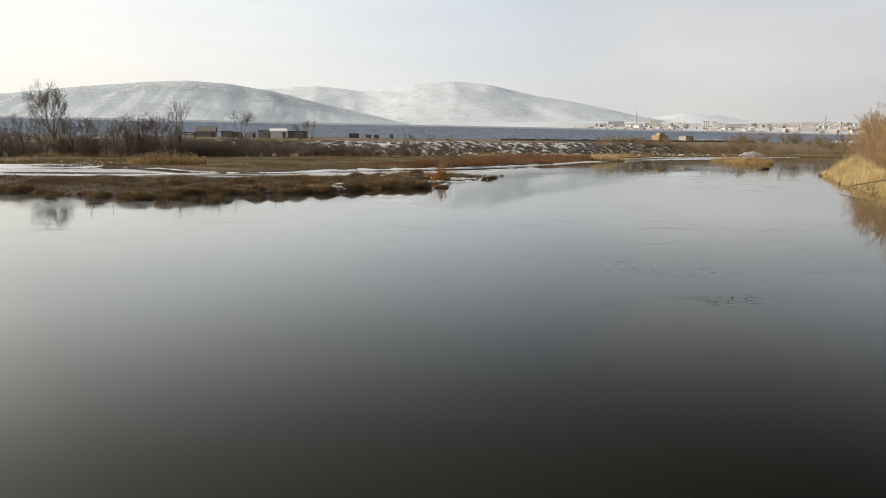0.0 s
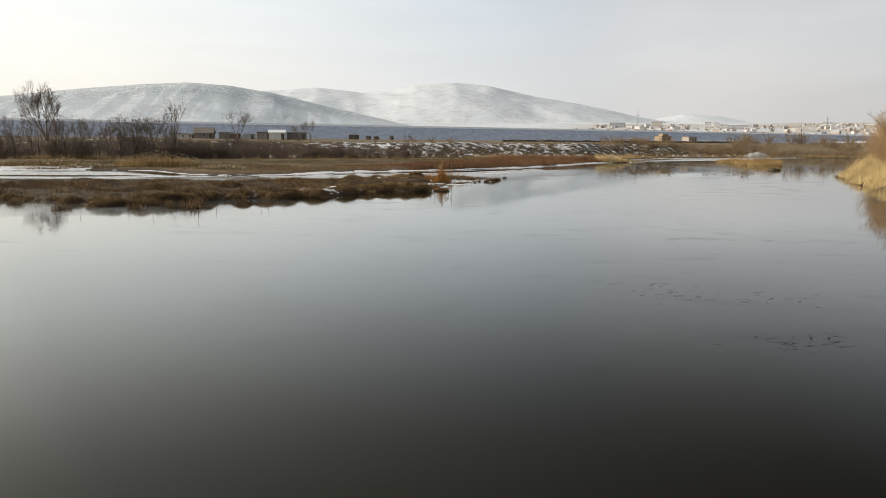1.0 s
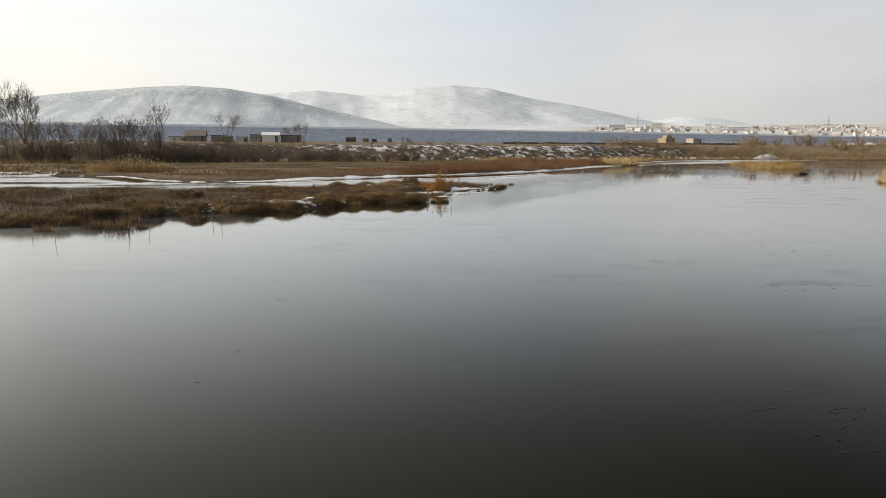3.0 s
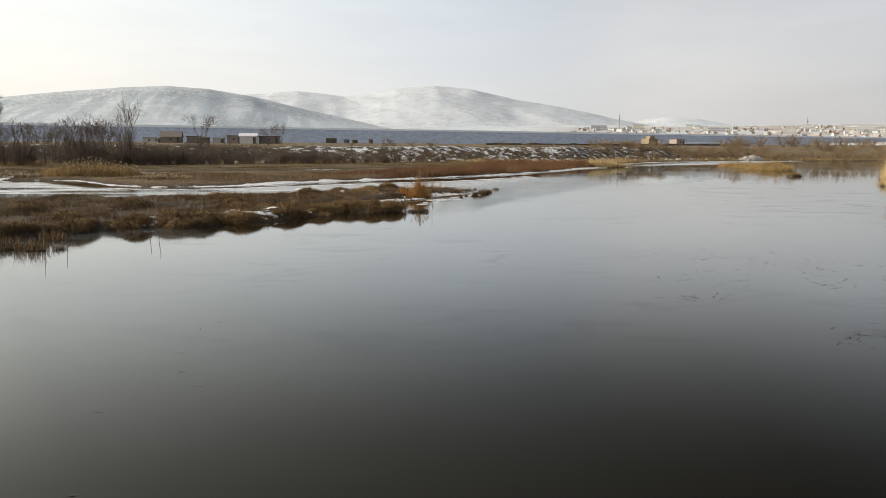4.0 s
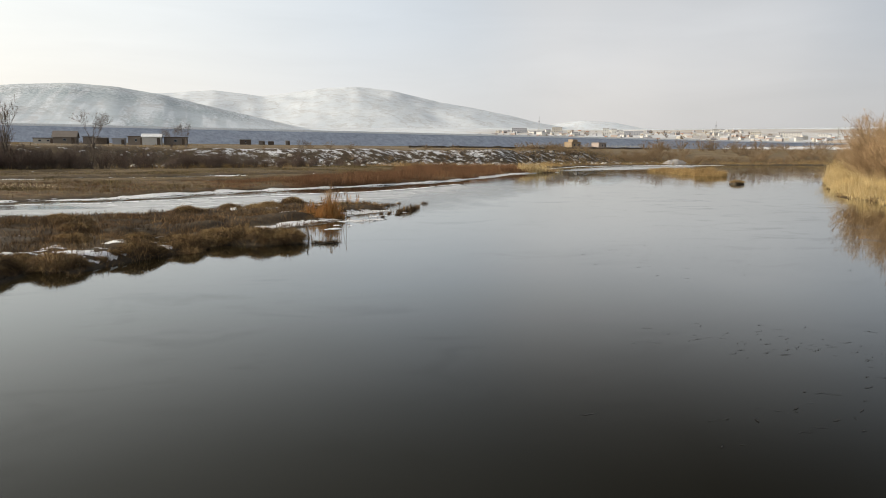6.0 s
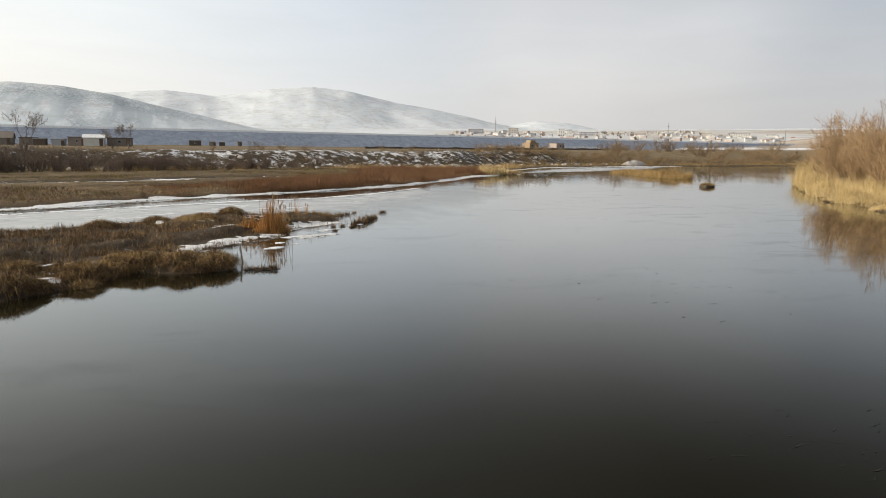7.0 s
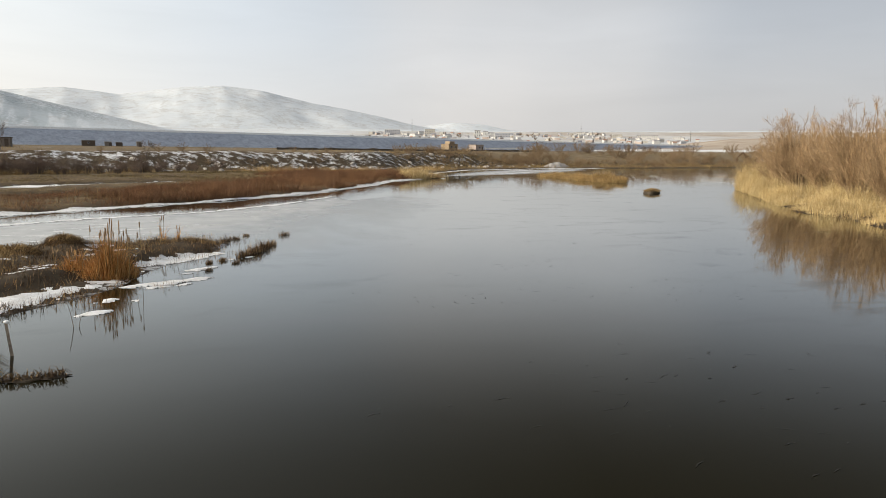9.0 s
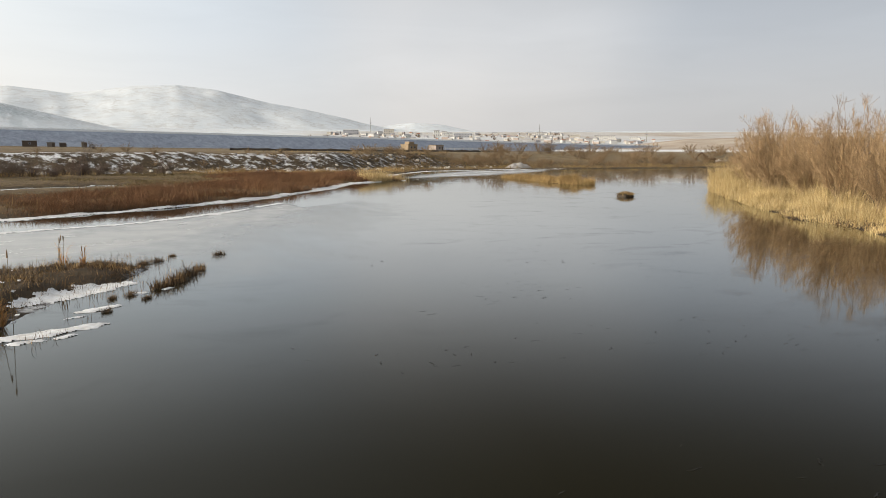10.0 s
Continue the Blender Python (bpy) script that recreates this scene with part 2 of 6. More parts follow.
def ground_material():
    """Mud and matted dead grass, with snow where the ground carries it."""
    m = Mat("ground", 0.92, 0.2)
    grass = m.ramp(m.noise(0.9, 7.0, 0.62), [(0.28, (0.045, 0.033, 0.02)), (0.5, (0.115, 0.083, 0.046)), (0.72, (0.21, 0.16, 0.088))])
    drift = m.ramp(m.noise(0.035, 4.0), [(0.35, (0.75, 0.72, 0.68)), (0.65, (1.2, 1.15, 1.05))])
    grass = m.mix(1.0, grass, drift, "MULTIPLY")
    mud = m.ramp(m.noise(2.2, 5.0), [(0.3, (0.022, 0.017, 0.012)), (0.7, (0.065, 0.05, 0.035))])
    low = m.mix(m.attr("mud"), grass, mud)
    straw = m.ramp(m.noise(0.25, 6.0), [(0.3, (0.12, 0.09, 0.055)), (0.7, (0.24, 0.19, 0.12))])
    low = m.mix(m.attr("straw"), low, straw)
    white = m.ramp(m.noise(0.06, 4.0), [(0.3, (0.66, 0.70, 0.76)), (0.7, (0.82, 0.84, 0.87))])
    cover = m.math("ADD", m.attr("snow"), m.math("MULTIPLY", m.math("SUBTRACT", m.noise(0.55, 8.0, 0.72), 0.5), 1.5))
    near = m.remap(cover, 0.44, 0.62, 0.0, 0.8)
    m.colour(m.mix(near, low, white))
    m.bump(m.noise(1.4, 6.0, 0.6), 0.6, 0.12)
    return m.m


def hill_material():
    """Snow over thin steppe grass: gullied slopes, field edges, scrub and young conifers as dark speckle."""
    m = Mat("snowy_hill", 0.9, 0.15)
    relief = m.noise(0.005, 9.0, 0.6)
    # bluish, low-contrast snow and streaks: distance haze is put into these colours
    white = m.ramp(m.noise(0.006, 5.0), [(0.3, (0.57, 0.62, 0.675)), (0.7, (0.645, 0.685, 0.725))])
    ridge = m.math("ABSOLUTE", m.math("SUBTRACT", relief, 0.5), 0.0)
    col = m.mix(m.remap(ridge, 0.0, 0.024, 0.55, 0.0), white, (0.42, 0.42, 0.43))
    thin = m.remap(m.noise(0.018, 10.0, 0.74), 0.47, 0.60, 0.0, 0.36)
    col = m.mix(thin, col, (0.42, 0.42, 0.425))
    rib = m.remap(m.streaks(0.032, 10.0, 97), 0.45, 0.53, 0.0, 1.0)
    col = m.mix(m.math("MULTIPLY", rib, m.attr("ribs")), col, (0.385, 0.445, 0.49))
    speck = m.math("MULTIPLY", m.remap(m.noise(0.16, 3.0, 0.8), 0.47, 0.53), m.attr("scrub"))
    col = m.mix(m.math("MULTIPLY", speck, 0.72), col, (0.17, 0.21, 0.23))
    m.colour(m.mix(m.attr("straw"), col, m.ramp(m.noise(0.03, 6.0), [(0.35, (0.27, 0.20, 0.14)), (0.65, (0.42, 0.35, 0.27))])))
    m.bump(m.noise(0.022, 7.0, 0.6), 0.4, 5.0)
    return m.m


def water_material():
    """Still brown river water, skinned with thin ice where the mask says so."""
    m = Mat("water", 0.05, 0.0)
    ice = m.math("ADD", m.attr("ice"), m.math("MULTIPLY", m.math("SUBTRACT", m.noise(0.22, 6.0, 0.6, (1.0, 0.45, 1.0, 25)), 0.5), 0.7))
    ice = m.remap(ice, 0.35, 0.95)
    deep = m.ramp(m.noise(0.08, 3.0), [(0.3, (0.0042, 0.0038, 0.0024)), (0.7, (0.0064, 0.0056, 0.0034))])
    brown_tone = m.ramp(m.noise(0.05, 4.0), [(0.3, (0.0140, 0.0120, 0.0048)), (0.7, (0.0205, 0.0175, 0.0072))])
    deep = m.mix(m.attr("brown_tone"), deep, brown_tone)
    pale = m.ramp(m.noise(0.5, 6.0, 0.6), [(0.3, (0.46, 0.47, 0.48)), (0.7, (0.66, 0.66, 0.66))])
    m.colour(m.mix(m.math("MULTIPLY", ice, 0.70), deep, pale))
    m.p.inputs["Roughness"].default_value = 0.6
    # reflection: a mirror at a flat angle, nearly none looking down
    gloss = m.t.nodes.new("ShaderNodeBsdfGlossy")
    facing = m.t.nodes.new("ShaderNodeLayerWeight")
    facing.inputs["Blend"].default_value = 0.5
    curve = m.ramp(facing.outputs["Facing"], [(0.0, (0.02,) * 3), (0.40, (0.022,) * 3), (0.52, (0.03,) * 3), (0.60, (0.052,) * 3), (0.67, (0.105,) * 3), (0.74, (0.225,) * 3), (0.80, (0.41,) * 3), (0.86, (0.625,) * 3), (0.92, (0.85,) * 3), (0.97, (0.97,) * 3), (1.0, (1.0,) * 3)])
    curve.node.color_ramp.interpolation = "B_SPLINE"
    sheen = m.remap(m.noise(0.09, 5.0, 0.6, (1.0, 0.35, 1.0, 15)), 0.35, 0.7, 0.015, 0.075)
    streak = m.remap(m.noise(0.55, 8.0, 0.66, (0.55, 1.0, 1.0, -25), 0.8), 0.54, 0.66)
    patch = m.remap(m.noise(0.045, 4.0, 0.55), 0.42, 0.58)
    streak = m.math("MULTIPLY", streak, patch)
    # a dimmer reflection is put into the gloss colour, darkening part of the water
    clear = m.mix(m.attr("mirror_level"), (0.64, 0.66, 0.665), (0.81, 0.83, 0.83))
    m.link(m.mix(streak, clear, m.mix(1.0, clear, (0.88, 0.88, 0.885), "MULTIPLY")), gloss.inputs["Color"])
    rough = m.math("ADD", m.math("ADD", sheen, m.math("MULTIPLY", streak, 0.10)), m.math("MULTIPLY", ice, 0.22))
    m.link(rough, gloss.inputs["Roughness"])
    mixed = m.t.nodes.new("ShaderNodeMixShader")
    m.link(m.math("MULTIPLY", curve, m.remap(ice, 0.0, 1.0, 1.0, 0.42)), mixed.inputs["Fac"])
    m.link(m.p.outputs[0], mixed.inputs[1])
    m.link(gloss.outputs[0], mixed.inputs[2])
    m.link(mixed.outputs[0], m.t.nodes["Material Output"].inputs["Surface"])
    m.bump(m.noise(1.1, 3.0, 0.5, (1.0, 0.5, 1.0, 10)), 0.02, 0.02)
    m.link(m.p.inputs["Normal"].links[0].from_socket, gloss.inputs["Normal"])
    return m.m


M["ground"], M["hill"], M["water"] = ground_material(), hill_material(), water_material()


def embankment_material():
    m = Mat("embankment_slope", 0.9, 0.2)
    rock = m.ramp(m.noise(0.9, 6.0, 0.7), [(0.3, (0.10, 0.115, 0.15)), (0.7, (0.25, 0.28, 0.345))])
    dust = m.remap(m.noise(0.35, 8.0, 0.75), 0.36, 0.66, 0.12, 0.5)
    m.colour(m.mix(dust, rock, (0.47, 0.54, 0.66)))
    m.bump(m.noise(0.9, 6.0, 0.7), 0.6, 0.4)
    return m.m


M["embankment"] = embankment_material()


# ---- builders ----
def part(name, data, material, parent=None, label=""):
    """Links a bmesh or a mesh as one object, under a thing where one is given."""
    if isinstance(data, bmesh.types.BMesh):
        me = bpy.data.meshes.new(name)
        data.to_mesh(me)
        data.free()
    else:
        me = data
    if material and not me.materials:
        me.materials.append(material)
    ob = new(name, me)
    if parent:
        ob.parent = parent
    if name.endswith("_mass") or name in ("foliage", "straw"):
        ob["kind"] = "stuff"
    return tagged(ob, label)


def np_mesh(name, verts, faces, smooth=False):
    me = bpy.data.meshes.new(name)
    me.from_pydata(np.asarray(verts, float), [], np.asarray(faces, int))
    if smooth:
        me.shade_smooth()
    return me


def thing(name, label, category, group="", at=(0, 0, 0), turn=0.0, kind=""):
    ob = new(name)
    ob.location, ob.rotation_euler = at, (0, 0, turn)
    return tagged(ob, label, category, group, kind)


def lattice(ix, iy, seed):
    h = (ix.astype(np.int64) * 374761393 + iy.astype(np.int64) * 668265263 + seed * 974711) & 0x7FFFFFFF
    h = ((h ^ (h >> 13)) * 1274126177) & 0x7FFFFFFF
    return ((h ^ (h >> 16)) & 0xFFFF) / 65535.0


def vnoise(x, y, seed=0):
    ix, iy = np.floor(x), np.floor(y)
    u, v = x - ix, y - iy
    u, v = u * u * (3 - 2 * u), v * v * (3 - 2 * v)
    a, b = lattice(ix, iy, seed), lattice(ix + 1, iy, seed)
    c, d = lattice(ix, iy + 1, seed), lattice(ix + 1, iy + 1, seed)
    return (a * (1 - u) + b * u) * (1 - v) + (c * (1 - u) + d * u) * v


def fbm(x, y, size, octaves=4, seed=0):
    """Smooth noise of about -1 to 1, with features of the given size in metres."""
    total, amp, norm = 0.0, 1.0, 0.0
    for o in range(octaves):
        total = total + amp * (vnoise(x / size * 2 ** o + 17.3 * o, y / size * 2 ** o - 9.1 * o, seed + o) * 2 - 1)
        norm += amp
        amp *= 0.5
    return total / norm


def inside_by(poly, x, y):
    """Metres inside (positive) or outside (negative) a closed outline."""
    best = np.full(np.shape(x), 1e9)
    odd = np.zeros(np.shape(x), bool)
    for (ax, ay), (bx, by) in zip(poly, poly[1:] + poly[:1]):
        dx, dy = bx - ax, by - ay
        s = np.clip(((x - ax) * dx + (y - ay) * dy) / (dx * dx + dy * dy), 0, 1)
        best = np.minimum(best, np.hypot(x - ax - s * dx, y - ay - s * dy))
        if ay != by:
            odd ^= ((ay > y) != (by > y)) & (x < (bx - ax) * (y - ay) / (by - ay) + ax)
    return np.where(odd, best, -best)


def step(a, b, v):
    s = np.clip((v - a) / (b - a), 0, 1)
    return s * s * (3 - 2 * s)


# ---- the lie of the land ----
NEAR_SPIT = [(-200, 22), (-75, 36), (-40, 43), (-26, 43.8), (-22.8, 43.3), (-20.5, 42.5), (-17.2, 40.4), (-14.6, 38.5), (-12.4, 38.7), (-11.4, 40.4), (-10.2, 41.8), (-9.7, 43.0), (-8.0, 43.9), (-6.4, 43.5),
             (-5.5, 42.9), (-5.5, 44.9), (-5.0, 45.8), (-4.2, 45.0), (-3.3, 45.8), (-2.4, 47.8), (-0.9, 50.0), (-0.2, 51.7), (0.9, 51.3), (2.5, 51.8), (2.9, 53.0), (0.8, 55.6),
             (2.0, 57.9), (4.2, 61), (5.0, 63.6), (6.0, 66.2), (7.2, 67.8), (8.2, 70.6), (7.0, 72.6), (5, 72), (0, 71), (-1.2, 68.6), (-5.6, 65.2), (-10, 64.2), (-14, 62.5), (-18, 62.4), (-27, 63), (-45, 62), (-200, 64)]
MID_LAND = [(-5000, 88), (-120, 88), (-48, 91), (-40, 94), (-30, 92), (-23, 82), (-18, 78), (-12, 80), (-4, 89), (3, 94.5), (11, 101), (20, 111), (28, 124),
            (36, 139), (44, 147), (48.5, 149.5), (48, 153), (42, 156), (50, 172), (59, 186), (75, 208), (109, 226), (150, 230), (200, 242), (330, 275), (340, -5000), (5000, -5000), (5000, 5000), (-5000, 5000)]
RIGHT_BANK = [(20, -60), (26, 20), (32, 44), (38, 57), (43, 68), (46, 71.5), (47, 76), (50, 81), (53, 85), (61, 96), (70, 108), (76, 113.5), (84, 117), (100, 113), (150, 105), (345, 120), (345, -60)]
ISLET = [(70, 159), (73, 157), (72.5, 146), (70.5, 133), (68, 128.5), (65, 128.5), (64.5, 134), (67.5, 147)]
BACK_LAND = [(-5000, -70), (400, -70), (400, -5000), (-5000, -5000)]
LEFT_LAND = [(-5000, -5000), (-60, -5000), (-70, -60), (-110, 10), (-190, 30), (-190, 100), (-5000, 100)]
TERRACE = [(-5000, 90), (-400, 118), (-100, 147), (-45, 164), (-15, 180), (30, 192), (55, 199), (72, 217), (108, 235), (150, 241), (200, 253), (330, 288), (800, 350), (5000, 600), (5000, 5000), (-5000, 5000)]
# the inner ice-filled hollows of the flood plain
HOLLOWS = [((-75, 106), (-30, 113), 2.6), ((-32, 115.5), (-10, 125.5), 3.2), ((-9, 130), (6, 140), 2.6), ((-55, 126), (-34, 147), 2.6), ((-48, 84), (-30, 86), 2.0), ((-12, 108), (0, 112), 1.3)]
# skylines: bearing in degrees from +y, height over distance
HILL_LINE = ((-60, .045), (-40, .05), (-28, .0568), (-23.4, .0678), (-19.2, .0763), (-16.1, .0806), (-13.2, .0785), (-9.9, .0697), (-5.8, .0535), (-2.5, .041), (0.5, .030), (4, .0))
PEAK_LINE = ((-60, .03), (-25, .05), (-14, .068), (-9.5, .072), (-6.5, .0769), (-3, .0705), (-1.2, .0748), (1, .0814), (4.1, .0857), (6.8, .0812), (10.3, .0672), (12.9, .0595), (15.5, .0508), (17.6, .042), (20, .034), (24, .0))
FAR_LINE = ((10, .0), (16, .034), (19.2, .0385), (21.3, .0432), (23.7, .041), (25.6, .034), (30, .026), (50, .022), (70, .0))
KNOLL_LINE = ((34, .0), (37.8, .019), (41.4, .0255), (45.7, .0275), (52, .027), (60, .02), (70, .0))


def skyline(line, az):
    return np.interp(az, [p[0] for p in line], [p[1] for p in line])


SHELF = [(-4.5, 52.6), (-1, 53.6), (2.7, 53.4), (4.6, 60.4), (6.6, 66), (4.8, 65.6), (2.6, 62), (0.4, 59.2), (-1.6, 57), (-4.5, 54.8)]


def land_by(x, y):
    d = np.maximum.reduce([inside_by(NEAR_SPIT, x, y) - 0.6 * step(57, 52, y)] + [inside_by(p, x, y) for p in (MID_LAND, RIGHT_BANK, ISLET, BACK_LAND, LEFT_LAND)])
    for (ax, ay), (bx, by), w in HOLLOWS:
        s = np.clip(((x - ax) * (bx - ax) + (y - ay) * (by - ay)) / ((bx - ax) ** 2 + (by - ay) ** 2), 0, 1)
        d = np.minimum(d, np.hypot(x - ax - s * (bx - ax), y - ay - s * (by - ay)) - w + 0.9 * fbm(x, y, 5, 3, 77))
    return d


def terrain(x, y):
    """Height of the ground, and how far it is inside the land."""
    x, y = np.asarray(x, float), np.asarray(y, float)
    r, az = np.hypot(x - 4, y - 20), np.degrees(np.arctan2(x - 4, y - 20))
    d = land_by(x, y)
    d = d + np.where(r < 400, np.where((x < 12) & (y < 75), 0.30, 0.55 * np.clip(r / 40, 0.3, 1.6)) * fbm(x, y, 3.5, 4, 5), 0)
    z = np.where(d < 0, np.maximum(-1.3, 0.45 * d), np.minimum(np.where((x < 12) & (y < 75), 0.22, 0.34), (0.16 + 0.2 * step(57, 52, y)) * d) + 0.10 * fbm(x, y, 2.2, 3, 9) * np.clip(d, 0, 1))
    z = z + np.where((r < 90) & (y < 75) & (x < 12), (0.02 + 0.30 * np.abs(fbm(x, y, 2.3, 3, 93))) * np.clip(d * 0.8, 0, 1), 0)
    z = np.where((z > 0) & (r < 90) & (y < 75), z * (1 - 0.72 * step(-0.5, 0.4, inside_by(SHELF, x, y))), z)
    b = inside_by(TERRACE, x, y) + 2.0 * fbm(x, y, 14, 3, 21)
    z = z + 3.9 * step(0, 12 + 34 * step(80, 125, x), b) + 0.013 * np.clip(b - 12, 0, 170) + 0.5 * fbm(x, y, 9, 4, 31) * step(0, 5, b) * (1 - step(10, 40, b))
    if r.max() < 600:
        return z, d
    plain = 8 + 0.0215 * np.maximum(r - 600, 0) + 0.0245 * np.maximum(r - 1400, 0) * (r < 3000) + 4 * fbm(x, y, 260, 3, 41) * step(500, 900, r)
    far = np.zeros_like(z)
    for line, foot, crest, rough in ((HILL_LINE, 1150, 2000, 0.012), (PEAK_LINE, 2500, 4300, 0.022), (FAR_LINE, 3700, 4650, 0.05), (KNOLL_LINE, 620, 900, 0.03)):
        f = step(foot, crest, r) * (1 - 0.75 * step(crest, crest * 1.25, r))
        ridged = 1 - np.abs(fbm(x + 0.2 * y, y * 0.7, crest * 0.045, 5, int(crest)))
        gully = np.abs(fbm(np.radians(az) * crest * 0.9 + 0.25 * r, r * 0.22, crest * 0.045, 3, int(crest) + 9))
        f = f * (1 - 0.03 * gully * step(foot, foot * 0.6 + crest * 0.4, r) * (1 - step(crest * 0.9, crest, r)))
        far = np.maximum(far, crest * skyline(line, az) * f * (1 + rough * (1 - step(crest * 0.93, crest, r)) * (ridged * 2.2 - 2.1) * 1.6))
    far = np.where((np.abs(az) < 100), far, 0)
    z = np.where(r > 600, np.maximum(np.maximum(z, plain), far), z)
    return z, d


def ground_z(x, y):
    return float(terrain(np.array([x]), np.array([y]))[0][0])


def make_ground():
    fine = np.arange(-38, 72, 0.3)
    angles = np.radians(np.concatenate([fine, np.arange(72, 322, 3.0)]))
    radii = np.concatenate([[0.5, 3, 6], 8 * 1.02 ** np.arange(0, 40), np.geomspace(17.7, 58, 150), 59 * 1.02 ** np.arange(0, 230)])
    radii = np.append(radii[radii < 4880], 4900)
    A, R = np.meshgrid(angles, radii)
    X, Y = 4 + R * np.sin(A), 20 + R * np.cos(A)
    Z, D = terrain(X, Y)
    n, k = len(radii), len(angles)
    i, j = np.meshgrid(np.arange(n - 1), np.arange(k), indexing="ij")
    quads = np.stack([i * k + j, i * k + (j + 1) % k, (i + 1) * k + (j + 1) % k, (i + 1) * k + j], -1).reshape(-1, 4)
    me = np_mesh("ground", np.stack([X, Y, Z], -1).reshape(-1, 3), quads, True)
    b = inside_by(TERRACE, X, Y)
    az = np.degrees(A)
    az = np.where(az > 180, az - 360, az)
    snow = 0.16 + (0.10 + 0.15 * step(-34, -8, X)) * step(-4, 2, b) * (1 - step(10, 16, b)) * (1 - 0.8 * step(95, 125, X)) + 0.16 * step(16, 60, b)
    snow = snow + 0.10 * step(6, 9, b) * (1 - step(15, 22, b)) * (1 - step(40, 80, X))
    snow = np.where(R > 600, 0.9, snow)
    snow = snow + 0.30 * step(0.9, 0.15, D) * step(-0.4, 0.1, D) * (X < 40) * np.where((Y < 53) & (R < 100), 0.2, 1)
    mud = np.maximum(step(2.2, 0.2, D), 0.75 * step(0, 3, b) * (1 - step(8, 14, b)) * (1 - step(90, 120, X)))
    mud = np.maximum(mud, 0.8 * ((Y < 75) & (X < 12) & (R < 120)))
    straw = step(14, 22, b) * (1 - step(90, 150, b)) * (0.45 + 0.45 * step(0, 60, X))
    knoll = np.where((R > 500) & (R < 1100), skyline(KNOLL_LINE, az) * 40, 0)
    scrub = 0.35 * step(0.15, 0.8, fbm(X, Y, 260, 3, 61) * 1.6 + 0.5) * step(1350, 1650, R) * (R < 2600) * (az < -1)
    scrub = np.maximum(scrub, 0.22 * step(-0.1, 0.5, fbm(X, Y, 500, 3, 63)) * (R > 2600) * (R < 3900))
    scrub = np.maximum(scrub, 0.85 * step(1640, 1760, R + 60 * fbm(X, Y, 150, 3, 65)) * (R < 2100) * (az < -4) * (az > -40))
    scrub = np.maximum(scrub, step(1250, 1330, R) * (1 - step(1500, 1700, R)) * (az > -13) * (az < -3) * np.clip(0.6 + fbm(X, Y, 120, 3, 64), 0, 1))
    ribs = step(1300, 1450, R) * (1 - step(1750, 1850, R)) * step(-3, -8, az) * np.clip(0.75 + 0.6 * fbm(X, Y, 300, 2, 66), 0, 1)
    for name, v in (("snow", snow), ("ribs", ribs), ("mud", mud), ("straw", np.where(R > 500, np.maximum(np.clip(knoll, 0, 0.85), step(10, 18, az) * (R < 2700) * np.clip(0.5 + 0.6 * fbm(X, Y, 180, 3, 71), 0.1, 0.85)), straw)), ("scrub", scrub)):
        me.attributes.new(name, "FLOAT", "POINT").data.foreach_set("value", v.astype(np.float32).ravel())
    me.materials.append(M["ground"])
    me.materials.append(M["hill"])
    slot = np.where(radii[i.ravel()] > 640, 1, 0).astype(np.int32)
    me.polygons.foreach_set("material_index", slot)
    return tagged(new("ground", me), "muddy flood plain, snowy terrace and white hills", "ground", kind="structure")


make_ground()


